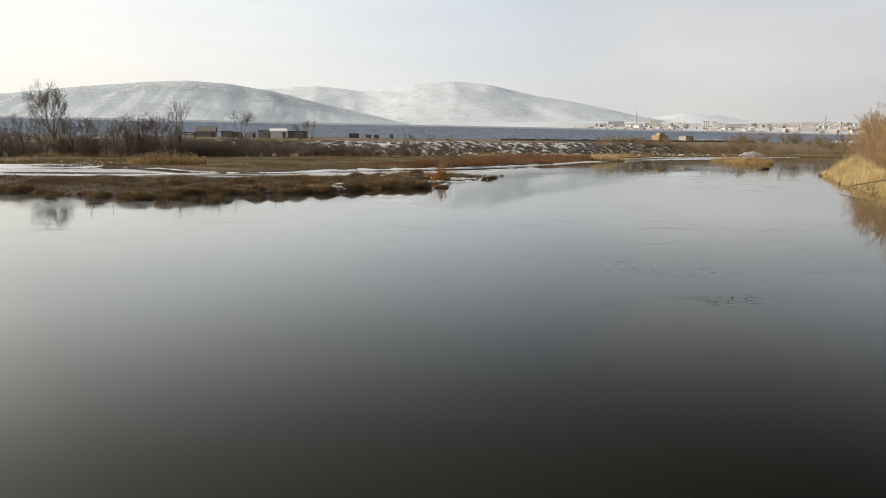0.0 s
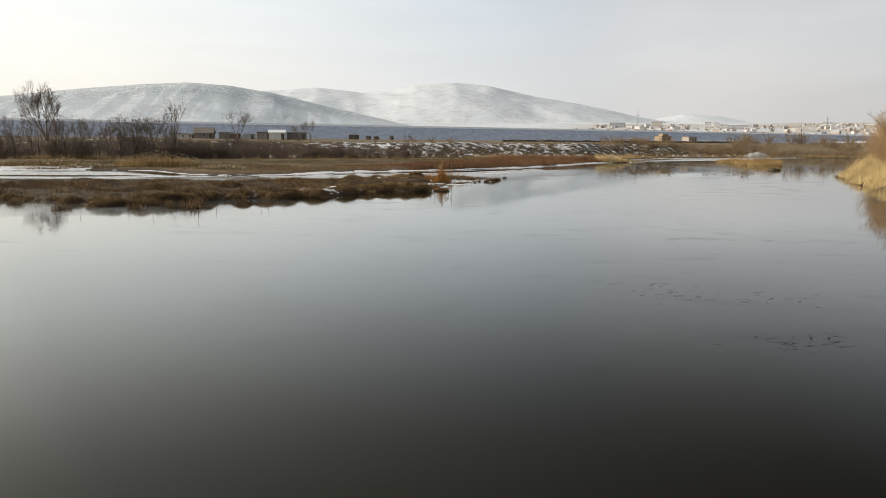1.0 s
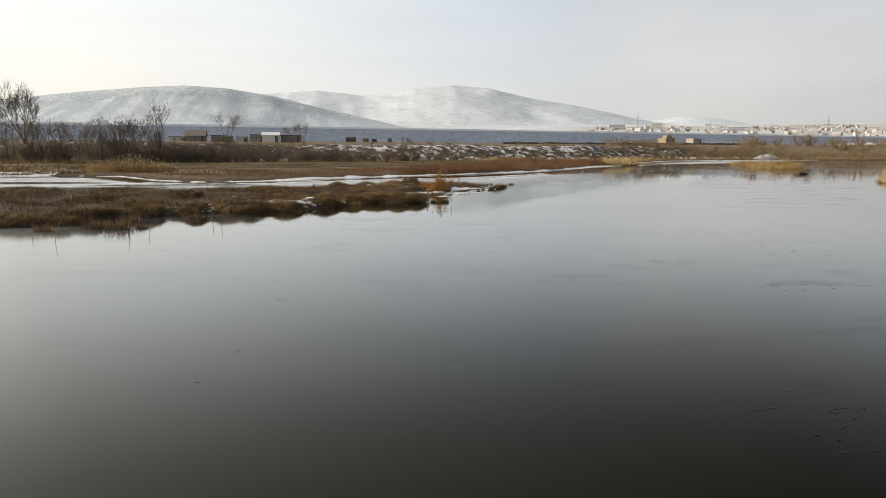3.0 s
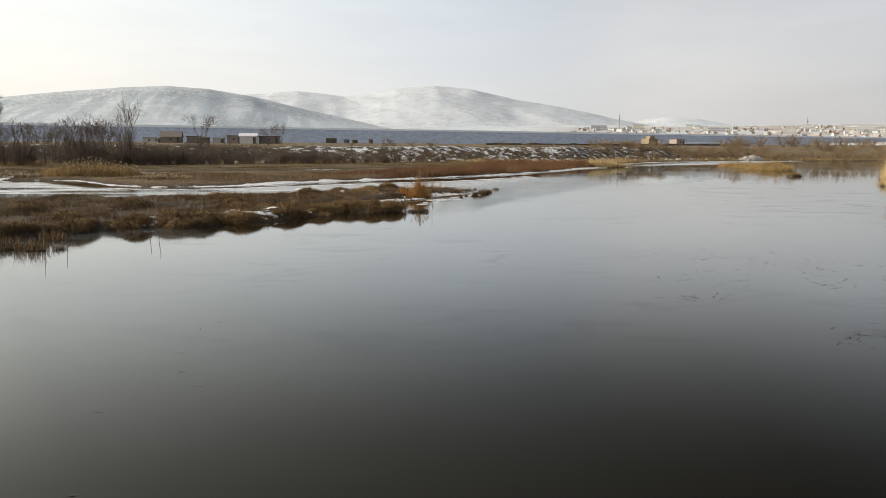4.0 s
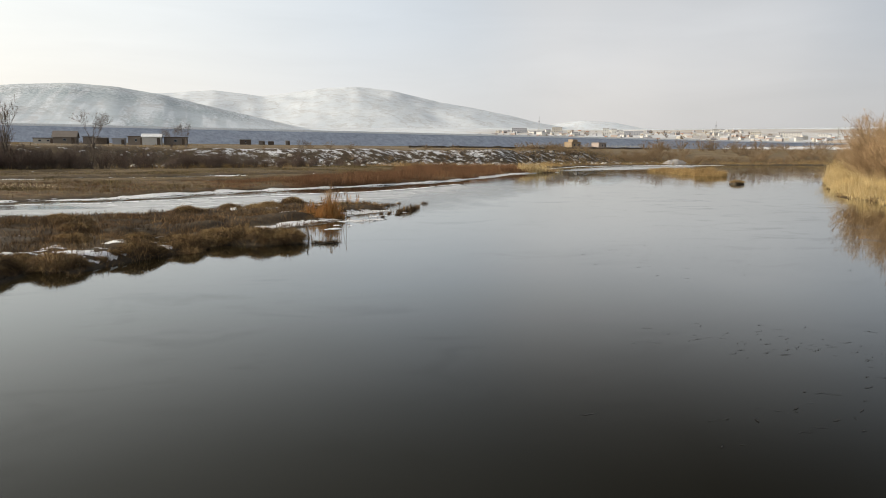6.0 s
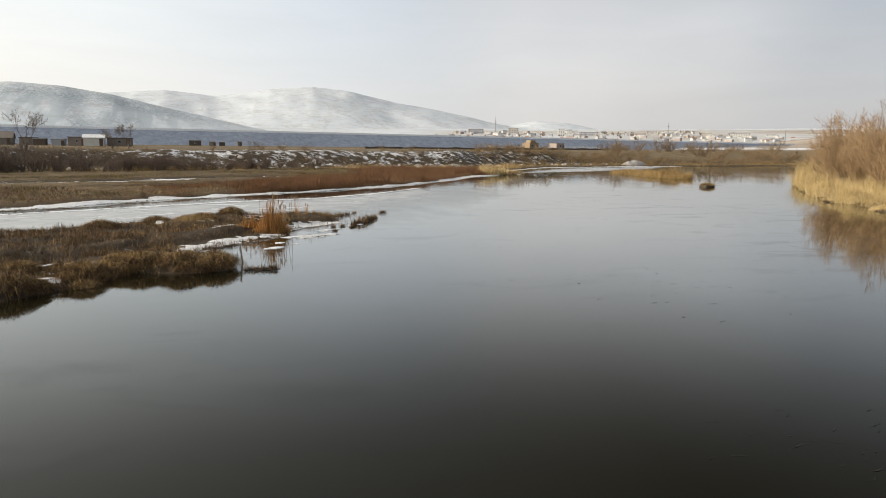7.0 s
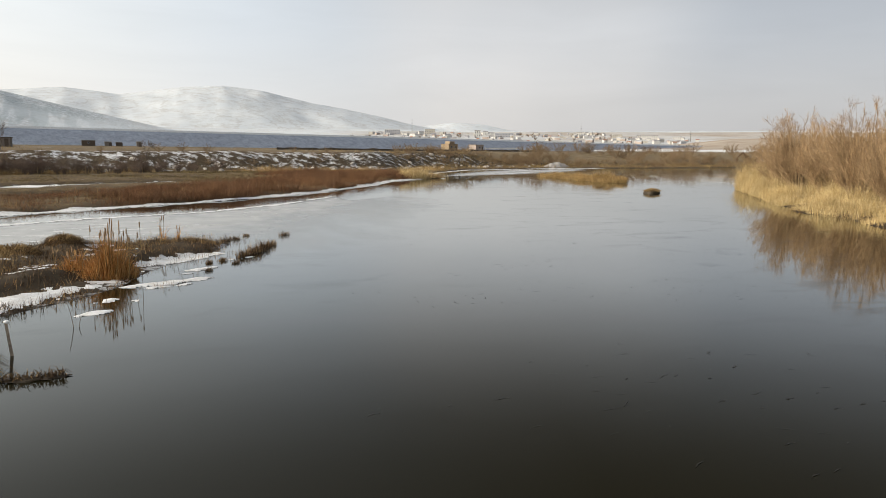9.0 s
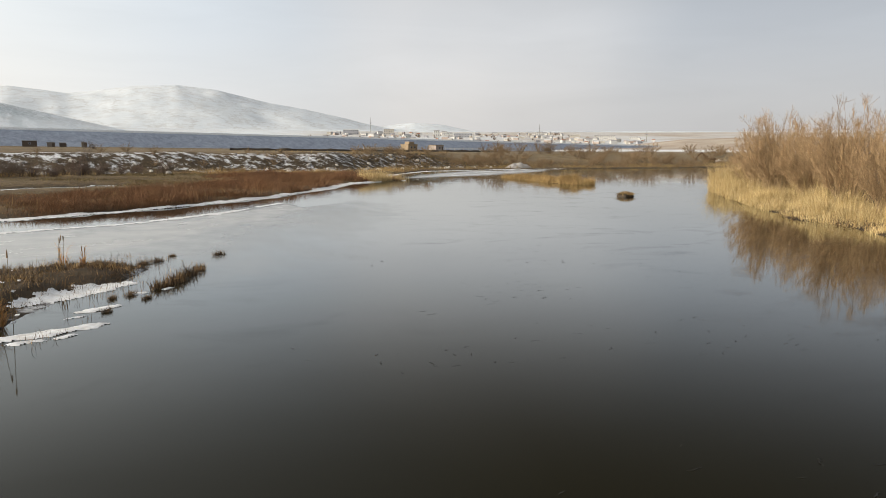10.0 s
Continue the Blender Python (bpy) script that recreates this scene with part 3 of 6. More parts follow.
def make_water():
    xs = np.concatenate([np.arange(-230, -60, 4), np.arange(-60, 60, 0.75), np.arange(60, 345, 4)])
    ys = np.concatenate([np.arange(-90, 30, 4), np.arange(30, 165, 0.75), np.arange(165, 290, 4)])
    X, Y = np.meshgrid(xs, ys)
    n, k = X.shape
    i, j = np.meshgrid(np.arange(n - 1), np.arange(k - 1), indexing="ij")
    quads = np.stack([i * k + j, i * k + j + 1, (i + 1) * k + j + 1, (i + 1) * k + j], -1).reshape(-1, 4)
    me = np_mesh("water", np.stack([X, Y, 0 * X], -1).reshape(-1, 3), quads, True)
    channel = [(-230, 55), (-20, 57), (-3, 68), (9, 73.5), (13, 80), (20, 94), (20, 104), (14, 95), (8, 88.5), (1.6, 85.5), (-6, 80), (-12, 76), (-18, 74), (-24, 79), (-32, 89), (-50, 90), (-230, 86)]
    edge = inside_by(channel, X, Y)
    lee = step(5, -6, (X - 2) * 0.75 - (Y - 72) * 0.66)
    ice = np.maximum(step(-0.6, 0.6, edge) * step(-4, 9, edge + 6 * lee), 0.75 * step(-14, 2, edge) * (X * 0.75 - (Y - 80) * 0.66 > 3))
    ice = np.maximum(ice, 0.9 * step(-0.5, 1, inside_by(MID_LAND, X, Y)) * (Y < 160) * (X < 30))
    ice = np.maximum(ice, 0.52 * step(-11, -0.5, inside_by(NEAR_SPIT, X, Y) + 2.5 * fbm(X, Y, 7, 3, 95)) * step(52, 45, Y) * step(-1, -7, X))
    ice = np.maximum(ice, 0.95 * step(-4, 4, inside_by([(50, 158), (62, 180), (85, 207), (118, 222), (110, 205), (75, 172)], X, Y)))
    ice = ice * (1 - 0.8 * step(0.0, 0.25, fbm(X * 0.35, Y * 1.5, 6, 3, 97)) * step(2, -15, X) * (Y > 55) * (Y < 95))
    wander = 3 * fbm(X, Y, 12, 3, 91)
    upstream = step(20, 44, Y + wander)
    # lighter brown water body, placed by position across and along the river
    brown_tone = step(8, -6, X + wander) * (1 - upstream) * 0.95 + upstream * (0.04 + 0.56 * step(30, 12, X + wander))
    # reflection strength, lowered by position at low y on the +x side
    mirror_level = 1 - step(34, 14, Y) * step(-6, 8, X + wander)
    for name, v in (("ice", ice), ("brown_tone", brown_tone), ("mirror_level", mirror_level)):
        me.attributes.new(name, "FLOAT", "POINT").data.foreach_set("value", v.astype(np.float32).ravel())
    me.materials.append(M["water"])
    return tagged(new("water", me), "still brown river partly skinned with thin ice", "water", kind="structure")


make_water()


# ---- the long embankment ----
EMB_A, EMB_DIR, EMB_CREST = Vector((-174, 327, 0)), Vector((0.9098, 0.4151, 0)), 14.2


def make_embankment():
    side = Vector((EMB_DIR.y, -EMB_DIR.x, 0))
    bm = bmesh.new()
    profile = [(17, 5.2), (3.2, EMB_CREST - 1.0), (2.1, EMB_CREST), (-3, EMB_CREST), (-18, 5.5)]
    rows = []
    for k in range(-40, 241):
        s = k * 8.0
        row = []
        for q, (o, z) in enumerate(profile):
            wob = 0.5 * noise.noise((s * 0.03, q * 3.0, 1.0)) if q in (0, 4) else 0.08 * noise.noise((s * 0.05, q, 4.0))
            p = EMB_A + EMB_DIR * s + side * (o + wob)
            row.append(bm.verts.new((p.x, p.y, z + wob * 0.4)))
        rows.append(row)
    for a, b in zip(rows, rows[1:]):
        for q in range(len(profile) - 1):
            f = bm.faces.new((a[q], a[q + 1], b[q + 1], b[q]))
            f.material_index = 0 if q in (0, 3) else 1
    bm.normal_update()
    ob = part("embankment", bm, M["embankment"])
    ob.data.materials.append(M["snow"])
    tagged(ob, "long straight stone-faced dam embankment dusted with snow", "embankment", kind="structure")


make_embankment()


# ---- plants ----
def rng_of(seed):
    return np.random.default_rng(seed)


def blade_mesh(name, P, H, W, lean, rng, toward=None, simple=False):
    """Bent, tapering blades: one island each."""
    N = len(P)
    a = rng.uniform(0, 2 * np.pi, N)
    side = np.stack([np.cos(a), np.sin(a), np.zeros(N)], -1)
    b = rng.uniform(0, 2 * np.pi, N) if toward is None else toward + rng.normal(0, 0.8, N)
    out = np.stack([np.cos(b), np.sin(b), np.zeros(N)], -1)
    up = np.array([0, 0, 1.0])
    H, W, lean = H[:, None], W[:, None], lean[:, None]
    if simple:
        tip = P + out * H * lean * 0.6 + up * H * (1 - 0.4 * lean ** 1.5)
        V = np.stack([P - side * W / 2, P + side * W / 2, tip], 1).reshape(-1, 3)
        return np_mesh(name, V, (np.arange(N) * 3)[:, None] + [0, 1, 2])
    mid = P + out * H * lean * 0.28 + up * H * 0.58 * (1 - 0.15 * lean)
    tip = P + out * H * lean * 0.85 + up * H * (1 - 0.55 * lean ** 1.5)
    V = np.stack([P - side * W / 2, P + side * W / 2, mid + side * W * 0.38, mid - side * W * 0.38, tip], 1).reshape(-1, 3)
    o = (np.arange(N) * 5)[:, None]
    F = np.concatenate([o + [0, 1, 2], o + [0, 2, 3], o + [3, 2, 4]])
    return np_mesh(name, V, F)


def sow(rng, box, per_m2, keep):
    """Random places in a box that keep(x, y) lets through, on the ground."""
    x0, y0, x1, y1 = box
    n = int((x1 - x0) * (y1 - y0) * per_m2)
    x, y = rng.uniform(x0, x1, n), rng.uniform(y0, y1, n)
    ok = rng.uniform(0, 1, n) < keep(x, y, np.full(n, 9.0))
    x, y = x[ok], y[ok]
    z, d = terrain(x, y)
    ok = keep(x, y, d) > 0
    return np.stack([x[ok], y[ok], z[ok] - 0.03], -1)


def meadow(name, label, material, box, per_m2, keep, height, width, lean, seed, patch=6.0, category="reeds", simple=True, grow=None):
    rng = rng_of(seed)
    P = sow(rng, box, per_m2, keep)
    x, y = P[:, 0], P[:, 1]
    swell = np.clip(1 + 0.6 * fbm(x, y, patch, 3, seed) + 0.6 * fbm(x, y, patch * 0.28, 2, seed + 3), 0.2, 1.8)
    H = rng.uniform(*height, len(P)) * swell * (1.0 if grow is None else grow(x, y))
    droop = np.clip(rng.uniform(*lean, len(P)) + 0.3 * fbm(x, y, patch * 0.4, 2, seed + 5), 0, 1.2)
    way = 2 * np.pi * fbm(x, y, patch * 0.5, 2, seed + 7)
    me = blade_mesh(name, P, H, rng.uniform(*width, len(P)), droop, rng, way, simple)
    return tagged(part(name, me, M[material]), label, category, kind="stuff")


def tubes(paths, radii):
    """Three-sided tubes along N polylines of K points."""
    N, K, _ = paths.shape
    t = np.gradient(paths, axis=1)
    t /= np.linalg.norm(t, axis=2, keepdims=True) + 1e-9
    ref = np.where(np.abs(t[..., 2:3]) > 0.9, [1.0, 0, 0], [0, 0, 1.0])
    u = np.cross(t, ref)
    u /= np.linalg.norm(u, axis=2, keepdims=True) + 1e-9
    v = np.cross(t, u)
    ang = np.arange(3) * 2 * np.pi / 3
    ring = u[:, :, None] * np.cos(ang)[:, None] + v[:, :, None] * np.sin(ang)[:, None]
    V = paths[:, :, None] + ring * radii[:, :, None, None]
    base = (np.arange(N) * K * 3)[:, None, None] + (np.arange(K - 1) * 3)[None, :, None]
    j = np.arange(3)
    j2 = (j + 1) % 3
    F = np.stack([base + j, base + j2, base + 3 + j2, base + 3 + j], -1).reshape(-1, 4)
    return V.reshape(-1, 3), F


def ribbons(paths, radii):
    """Thin tapering strips along N polylines, for twigs too fine to show a round section."""
    N, K, _ = paths.shape
    a = (np.arange(N) * 2.399)[:, None]
    t = paths[:, -1] - paths[:, 0]
    side = np.cross(t, np.concatenate([np.cos(a), np.sin(a), 0.3 + 0 * a], 1))
    side /= np.linalg.norm(side, axis=1, keepdims=True) + 1e-9
    w = side[:, None] * radii[:, :, None] * 1.25
    V = np.stack([paths - w, paths + w], 2)
    base = (np.arange(N) * K * 2)[:, None] + (np.arange(K - 1) * 2)[None]
    F = np.stack([base, base + 1, base + 3, base + 2], -1).reshape(-1, 4)
    return V.reshape(-1, 3), F


def sprout(rng, paths, n, lo, hi, length, spread, lift, K, wiggle=0.04):
    """n side shoots from every path."""
    N, K0, _ = paths.shape
    s = rng.uniform(lo, hi, (N, n)) * (K0 - 1)
    i = np.minimum(s.astype(int), K0 - 2)
    f = (s - i)[..., None]
    rows = np.arange(N)[:, None]
    a, b = paths[rows, i], paths[rows, i + 1]
    start, tang = a + (b - a) * f, b - a
    tang = tang / (np.linalg.norm(tang, axis=2, keepdims=True) + 1e-9)
    d = tang + rng.normal(0, spread, (N, n, 3)) + np.array([0, 0, lift])
    d /= np.linalg.norm(d, axis=2, keepdims=True) + 1e-9
    L = (length * rng.uniform(0.55, 1.25, (N, n)) * (1.15 - 0.55 * (s / (K0 - 1))))[..., None, None]
    u = np.linspace(0, 1, K)[None, None, :, None]
    path = start[:, :, None] + d[:, :, None] * L * u + np.array([0, 0, 1.0]) * L * lift * 0.35 * u ** 2
    path = path + rng.normal(0, wiggle, (N, n, K, 3)) * L * u
    return path.reshape(N * n, K, 3)


def taper(paths, r0, r1, rng):
    N, K, _ = paths.shape
    return np.linspace(r0, r1, K)[None] * rng.uniform(0.7, 1.25, (N, 1))


def make_shrub(name, label, seed, height, stems, twigs, fine, fan, radii, mats, group, category="shrub"):
    """A many-stemmed bare shrub as one thing: stems, branches and twigs."""
    rng = rng_of(seed)
    K = 6
    a = rng.uniform(0, 2 * np.pi, stems)
    tilt = fan * np.sqrt(rng.uniform(0.02, 1, stems))
    share = (tilt / fan) ** 2
    H = height * (0.92 - 0.34 * rng.uniform(0, 1, stems) ** 1.6) * np.sqrt(1 - 0.72 * share)
    s = np.linspace(0, 1, K)[None, :, None]
    out = np.stack([np.cos(a), np.sin(a), np.zeros(stems)], -1)[:, None]
    base = out * rng.uniform(0, 0.09 * height, stems)[:, None, None]
    P = base + out * (height * 0.8 * tilt)[:, None, None] * s ** 1.1 + np.array([0, 0, 1.0]) * H[:, None, None] * s ** 0.92
    P = P + rng.normal(0, 0.009, P.shape) * H[:, None, None] * s
    P[:, 0, 2] -= 0.25
    t1 = sprout(rng, P, twigs, 0.18, 1.0, height * 0.155, 0.40, 0.16, 4, 0.015)
    t2 = sprout(rng, t1, fine, 0.12, 1.0, height * 0.10, 0.50, 0.20, 3, 0.02)
    if height > 7 and height < 9:
        t3 = sprout(rng, t2, 2, 0.2, 1.0, height * 0.055, 0.45, 0.2, 2, 0.0)
    ob = thing(name, label, category, group)
    if height > 7 and height < 9:
        part("shoot_mass", np_mesh("shoot_mass", *ribbons(t3, taper(t3, radii[2] * 0.8, radii[2] * 0.4, rng))), mats[1], ob)
    part("stem_mass", np_mesh("stem_mass", *(tubes if height > 7 else ribbons)(P, taper(P, radii[0], radii[0] * 0.3, rng))), mats[0], ob)
    part("branch_mass", np_mesh("branch_mass", *ribbons(t1, taper(t1, radii[1], radii[1] * 0.5, rng))), mats[1], ob)
    part("twig_mass", np_mesh("twig_mass", *ribbons(t2, taper(t2, radii[2], radii[2] * 0.6, rng))), mats[1], ob)
    return ob


def make_tree(name, label, seed, height, width, trunks, girth, mats, spread=0.42, lift=0.12, levels=5, group="", kids=4):
    """A bare tree whose limbs fork again and again into a fan of fine twigs; a trunk is (lean x, lean y, height share)."""
    rng = rng_of(seed)
    up = np.array([0, 0, 1.0])
    s = np.linspace(0, 1, 5)[:, None]
    paths = [np.array([[lx, ly, 0]]) * s ** 1.2 + up * hs * s + rng.normal(0, 0.006, (5, 3)) * s for lx, ly, hs in trunks]
    tiers = [np.array(paths)]
    for level in range(levels):
        P = tiers[-1]
        N, last, _ = P.shape
        at = np.clip(np.array([1.0, 0.97, 0.9, 0.78] if level == 0 else [1.0, 0.97, 0.72, 0.5])[:kids] + rng.uniform(-0.08, 0.02, (N, kids)), 0.3, 1.0) * (last - 1)
        i = np.minimum(at.astype(int), last - 2)
        rows = np.arange(N)[:, None]
        a, b = P[rows, i], P[rows, i + 1]
        start = a + (b - a) * (at - i)[..., None]
        way = b - a
        way = way / np.linalg.norm(way, axis=2, keepdims=True)
        way = way + rng.normal(0, spread * (1.5 if level == 0 else 1 + 0.2 * level), (N, kids, 3)) + up * lift
        way /= np.linalg.norm(way, axis=2, keepdims=True)
        reach = np.linalg.norm(P[:, -1] - P[:, 0], axis=1)[:, None] * (0.66 if level else 0.6) * rng.uniform(0.7, 1.25, (N, kids))
        K = 4 if level < 2 else 3
        u = np.linspace(0, 1, K)[None, None, :, None]
        Q = start[:, :, None] + (way[:, :, None] * u + up * 0.10 * u ** 2) * reach[..., None, None]
        Q = Q + rng.normal(0, 0.03, Q.shape) * reach[..., None, None] * u
        tiers.append(Q.reshape(N * kids, K, 3))
    top = max(float(t[..., 2].max()) for t in tiers)
    wide = max(float(np.quantile(np.abs(t[..., 0]), 0.99)) for t in tiers)
    size = np.array([width / 2 / wide, width / 2 / wide, height / top])
    tiers = [t * size for t in tiers]
    tiers[0][:, 0, 2] -= 0.4
    ob = thing(name, label, "tree", group)
    part("trunk", np_mesh("trunk", *tubes(tiers[0], taper(tiers[0], girth, girth * 0.55, rng)), True), mats[0], ob)
    r = girth * 0.5
    for name_of, tier in zip(("limb_mass", "bough_mass", "branch_mass", "spray_mass", "twig_mass"), tiers[1:]):
        r *= 0.5
        part(name_of, np_mesh(name_of, *(tubes if r > 0.05 else ribbons)(tier, taper(tier, max(r, 0.013), max(r * 0.6, 0.008), rng))), mats[0 if r > 0.05 else 1], ob)
    return ob


def stand(ob, x, y, turn=0.0, scale=1.0, sink=0.05, first=False, label=""):
    """Puts the first, or a copy, of a thing on the ground."""
    m = pose(x, y, ground_z(x, y) - sink, 0, 0, turn) @ Matrix.Diagonal((scale, scale, scale, 1))
    if first:
        ob.matrix_basis = m
        return ob
    was = ob.scale.copy()
    ob.scale = (1, 1, 1)
    c = copy_thing(ob, m)
    ob.scale = was
    return tagged(c, label)


# the reddish reed bed along the channel and its tip
def in_mid(x, y):
    return inside_by(MID_LAND, x, y), inside_by(TERRACE, x, y)


def red_zone(x, y, d):
    m, b = in_mid(x, y)
    deep = 17 + 8 * fbm(x, y, 18, 2, 3) - 0.18 * np.maximum(0, -x - 2)
    return (d > 0.25) * (m > 0.5) * (m < deep) * (b < -3) * (x > -26) * np.clip(0.45 + 1.3 * fbm(x, y, 5, 3, 8), 0.06, 1) * (0.15 + 0.85 * step(-12, 2, x + 4 * fbm(x, y, 6, 2, 7)))


meadow("reed_bed", "rust-brown dry reed bed along the icy channel", "red_reed", (-28, 76, 52, 172), 230, red_zone, (0.35, 1.2), (0.012, 0.028), (0.35, 1.3), 101, 3, grow=lambda x, y: 0.30 + 0.74 * step(-8, 16, x + 4 * fbm(x, y, 8, 2, 6)))


def pale_zone(x, y, d):
    m, b = in_mid(x, y)
    return (d > 0.2) * (m > 0.3) * (m < 9) * (b < -3) * np.clip(-0.15 + 1.6 * fbm(x, y, 7, 2, 12), 0, 0.8)


meadow("straw_reeds", "straw-coloured reed stalks among rust-brown reeds", "tan_grass", (-30, 76, 52, 160), 9, pale_zone, (0.4, 1.0), (0.014, 0.026), (0.2, 0.9), 102, 4)


def flat_zone(x, y, d):
    m, b = in_mid(x, y)
    return (d > 0.15) * (m > 0.3) * (b < 1) * np.clip(0.45 + 0.8 * fbm(x, y, 6, 3, 14), 0.05, 1) * np.where(m < 15, 0.6, 1)


meadow("dry_grass", "matted brown and tan dry grass on the flood plain", "olive_grass", (-95, 78, 50, 195), 40, flat_zone, (0.12, 0.42), (0.03, 0.06), (0.5, 1.25), 103, 5, "grass", True, lambda x, y: 0.45 + 0.75 * step(-0.1, 0.5, fbm(x, y, 9, 3, 17)))


def foot_zone(x, y, d):
    m, b = in_mid(x, y)
    return (d > 0.3) * (b > -15) * (b < -1) * np.clip(0.2 + 1.3 * fbm(x, y, 11, 3, 15), 0, 1)


meadow("tall_dry_reeds", "tall tan reeds at the foot of the stony bank", "amber_grass", (-95, 130, 66, 215), 16, foot_zone, (0.5, 1.4), (0.03, 0.06), (0.2, 0.9), 104, 8)


def terrace_zone(x, y, d):
    b = inside_by(TERRACE, x, y)
    return (b > 1) * (b < 60) * np.clip(0.05 + 0.9 * fbm(x, y, 16, 3, 16), 0, 1)


meadow("terrace_grass", "sparse dry grass poking through snow on the terrace", "tan_grass", (-110, 150, 260, 330), 1.6, terrace_zone, (0.25, 0.7), (0.08, 0.16), (0.2, 0.8), 105, 12, "grass")


TROUGH = [(-3.5, 52.2), (-1.2, 52.9), (1.5, 53.4), (2.7, 53.7), (0.6, 56.2), (-1.6, 55.4)]


# the near spit: sedge carpet, bare where the snow shelf lies
def spit_zone(x, y, d):
    shelf = inside_by([(0.6, 56.4), (2.4, 59.2), (4.4, 61.6), (6.2, 65.6), (5.5, 65.9), (3.8, 62.4), (1.9, 60.2), (-0.2, 57.2)], x, y)
    shelf = np.maximum(shelf, inside_by(TROUGH, x, y))
    s = inside_by(NEAR_SPIT, x, y)
    return (d > np.where(y < 57, -0.25, 0.05)) * (s > -0.8) * (np.hypot(x - 1.4, y - 51.6) > 0.8) * (shelf < 0.12 + 0.8 * fbm(x, y, 0.9, 2, 4)) * np.clip(0.55 + 1.3 * fbm(x, y, 2.0, 3, 18), np.where(x > -4, 0.38, 0.12), 1)


meadow("sedge", "dark brown frost-flattened sedge covering the river spit", "sedge", (-26, 37, 9, 73), 330, spit_zone, (0.10, 0.34), (0.011, 0.024), (0.35, 1.25), 106, 1.3, "grass")
meadow("sedge_margin", "dark brown sedge on the outer river spit", "sedge", (-80, 28, -26, 62), 44, spit_zone, (0.15, 0.42), (0.025, 0.05), (0.4, 1.1), 107, 2.5, "grass")


def drift_zone(x, y, d):
    s = inside_by(NEAR_SPIT, x, y)
    return (d > -0.1) * (s > 0.1) * np.clip(-0.35 + 1.9 * fbm(x, y, 2.4, 3, 19), 0, 1) * (0.25 + 0.75 * step(-13, -5, x))


meadow("sedge_straw", "pale straw sticking up through the sedge", "amber_grass", (-26, 37, 9, 73), 130, drift_zone, (0.14, 0.42), (0.010, 0.020), (0.4, 1.2), 108, 3, "grass")


def islet_zone(x, y, d):
    return (inside_by(ISLET, x, y) > -0.3) * np.clip(0.75 + 0.6 * fbm(x, y, 2.5, 2, 33), 0, 1)


meadow("islet_grass", "golden-brown dry grass on a low river islet", "amber_grass", (62, 124, 80, 162), 110, islet_zone, (0.35, 0.9), (0.02, 0.045), (0.2, 0.9), 109, 3, "grass")
meadow("islet_mound", "shaggy golden-brown grass mound at the islet's end", "amber_grass", (62, 125, 72, 136), 260, lambda x, y, d: (np.hypot((x - 66.6) / 2.5, (y - 130.2) / 2.6) < 1) * 1.0, (0.8, 1.7), (0.02, 0.045), (0.4, 1.2), 113, 3, "grass")


def gold_zone(x, y, d):
    s = inside_by(RIGHT_BANK, x, y)
    return (s > -0.3) * (s < 7.5 + 3 * fbm(x, y, 7, 2, 20)) * np.where(s < 2.2, 1.0, 0.42) * np.clip(0.62 + 1.3 * fbm(x, y, 1.8, 2, 27), 0.05, 1) * (x - y > -48)


meadow("bank_reeds", "golden dry reeds crowding the river bank", "gold_reed", (28, 36, 92, 120), 260, gold_zone, (0.6, 2.2), (0.010, 0.022), (0.25, 1.3), 110, 2.6, "reeds", False, lambda x, y: (0.62 + 0.62 * step(-0.25, 0.45, fbm(x, y, 1.7, 2, 131))) * (0.95 + 0.5 * step(98, 108, y)) * (1 - 0.5 * step(4.5, 0.5, inside_by(RIGHT_BANK, x, y)) * step(100, 86, y)))


meadow("reed_mound", "tall cream-coloured reed mound at the bank's corner", "gold_reed", (68, 104, 82, 118), 80, lambda x, y, d: (np.hypot((x - 75.0) / 5.0, (y - 110.5) / 4.2) < 1 + 0.3 * fbm(x, y, 2, 2, 132)) * (inside_by(RIGHT_BANK, x, y) > -0.2) * 1.0, (1.9, 4.0), (0.012, 0.026), (0.3, 1.2), 115, 2.2, "reeds", False)


def bank_foot_zone(x, y, d):
    s = inside_by(RIGHT_BANK, x, y)
    return (s > -0.7) * (s < 0.9) * (x - y > -48) * np.clip(0.5 + 1.2 * fbm(x, y, 1.8, 2, 29), 0, 1)


meadow("bank_sedge", "brown trampled sedge at the foot of the golden reeds", "sedge", (28, 36, 92, 120), 60, bank_foot_zone, (0.2, 0.7), (0.012, 0.026), (0.4, 1.2), 114, 1.5, "grass")


def tip_zone(x, y, d):
    return (d > 0) * np.where(np.hypot(x - 42.0, (y - 146.5) * 0.8) < 2.6, 1.0, 0.25 * (np.hypot(x - 46, y - 149.5) < 4.5))


meadow("tip_reeds", "pale tan reed tuft on the tip of the reed bed", "gold_reed", (37, 140, 51, 156), 110, tip_zone, (0.6, 1.7), (0.02, 0.045), (0.05, 0.5), 111, 3)


def far_bank_zone(x, y, d):
    b = inside_by(TERRACE, x, y)
    return (d > 0.3) * (b > -12) * (b < 14) * np.clip(0.3 + 1.2 * fbm(x, y, 14, 3, 23), 0, 1)


meadow("far_bank_reeds", "brown dry reeds along the far river bank", "tan_grass", (60, 195, 330, 320), 5.0, far_bank_zone, (0.3, 0.9), (0.06, 0.12), (0.1, 0.6), 112, 10)


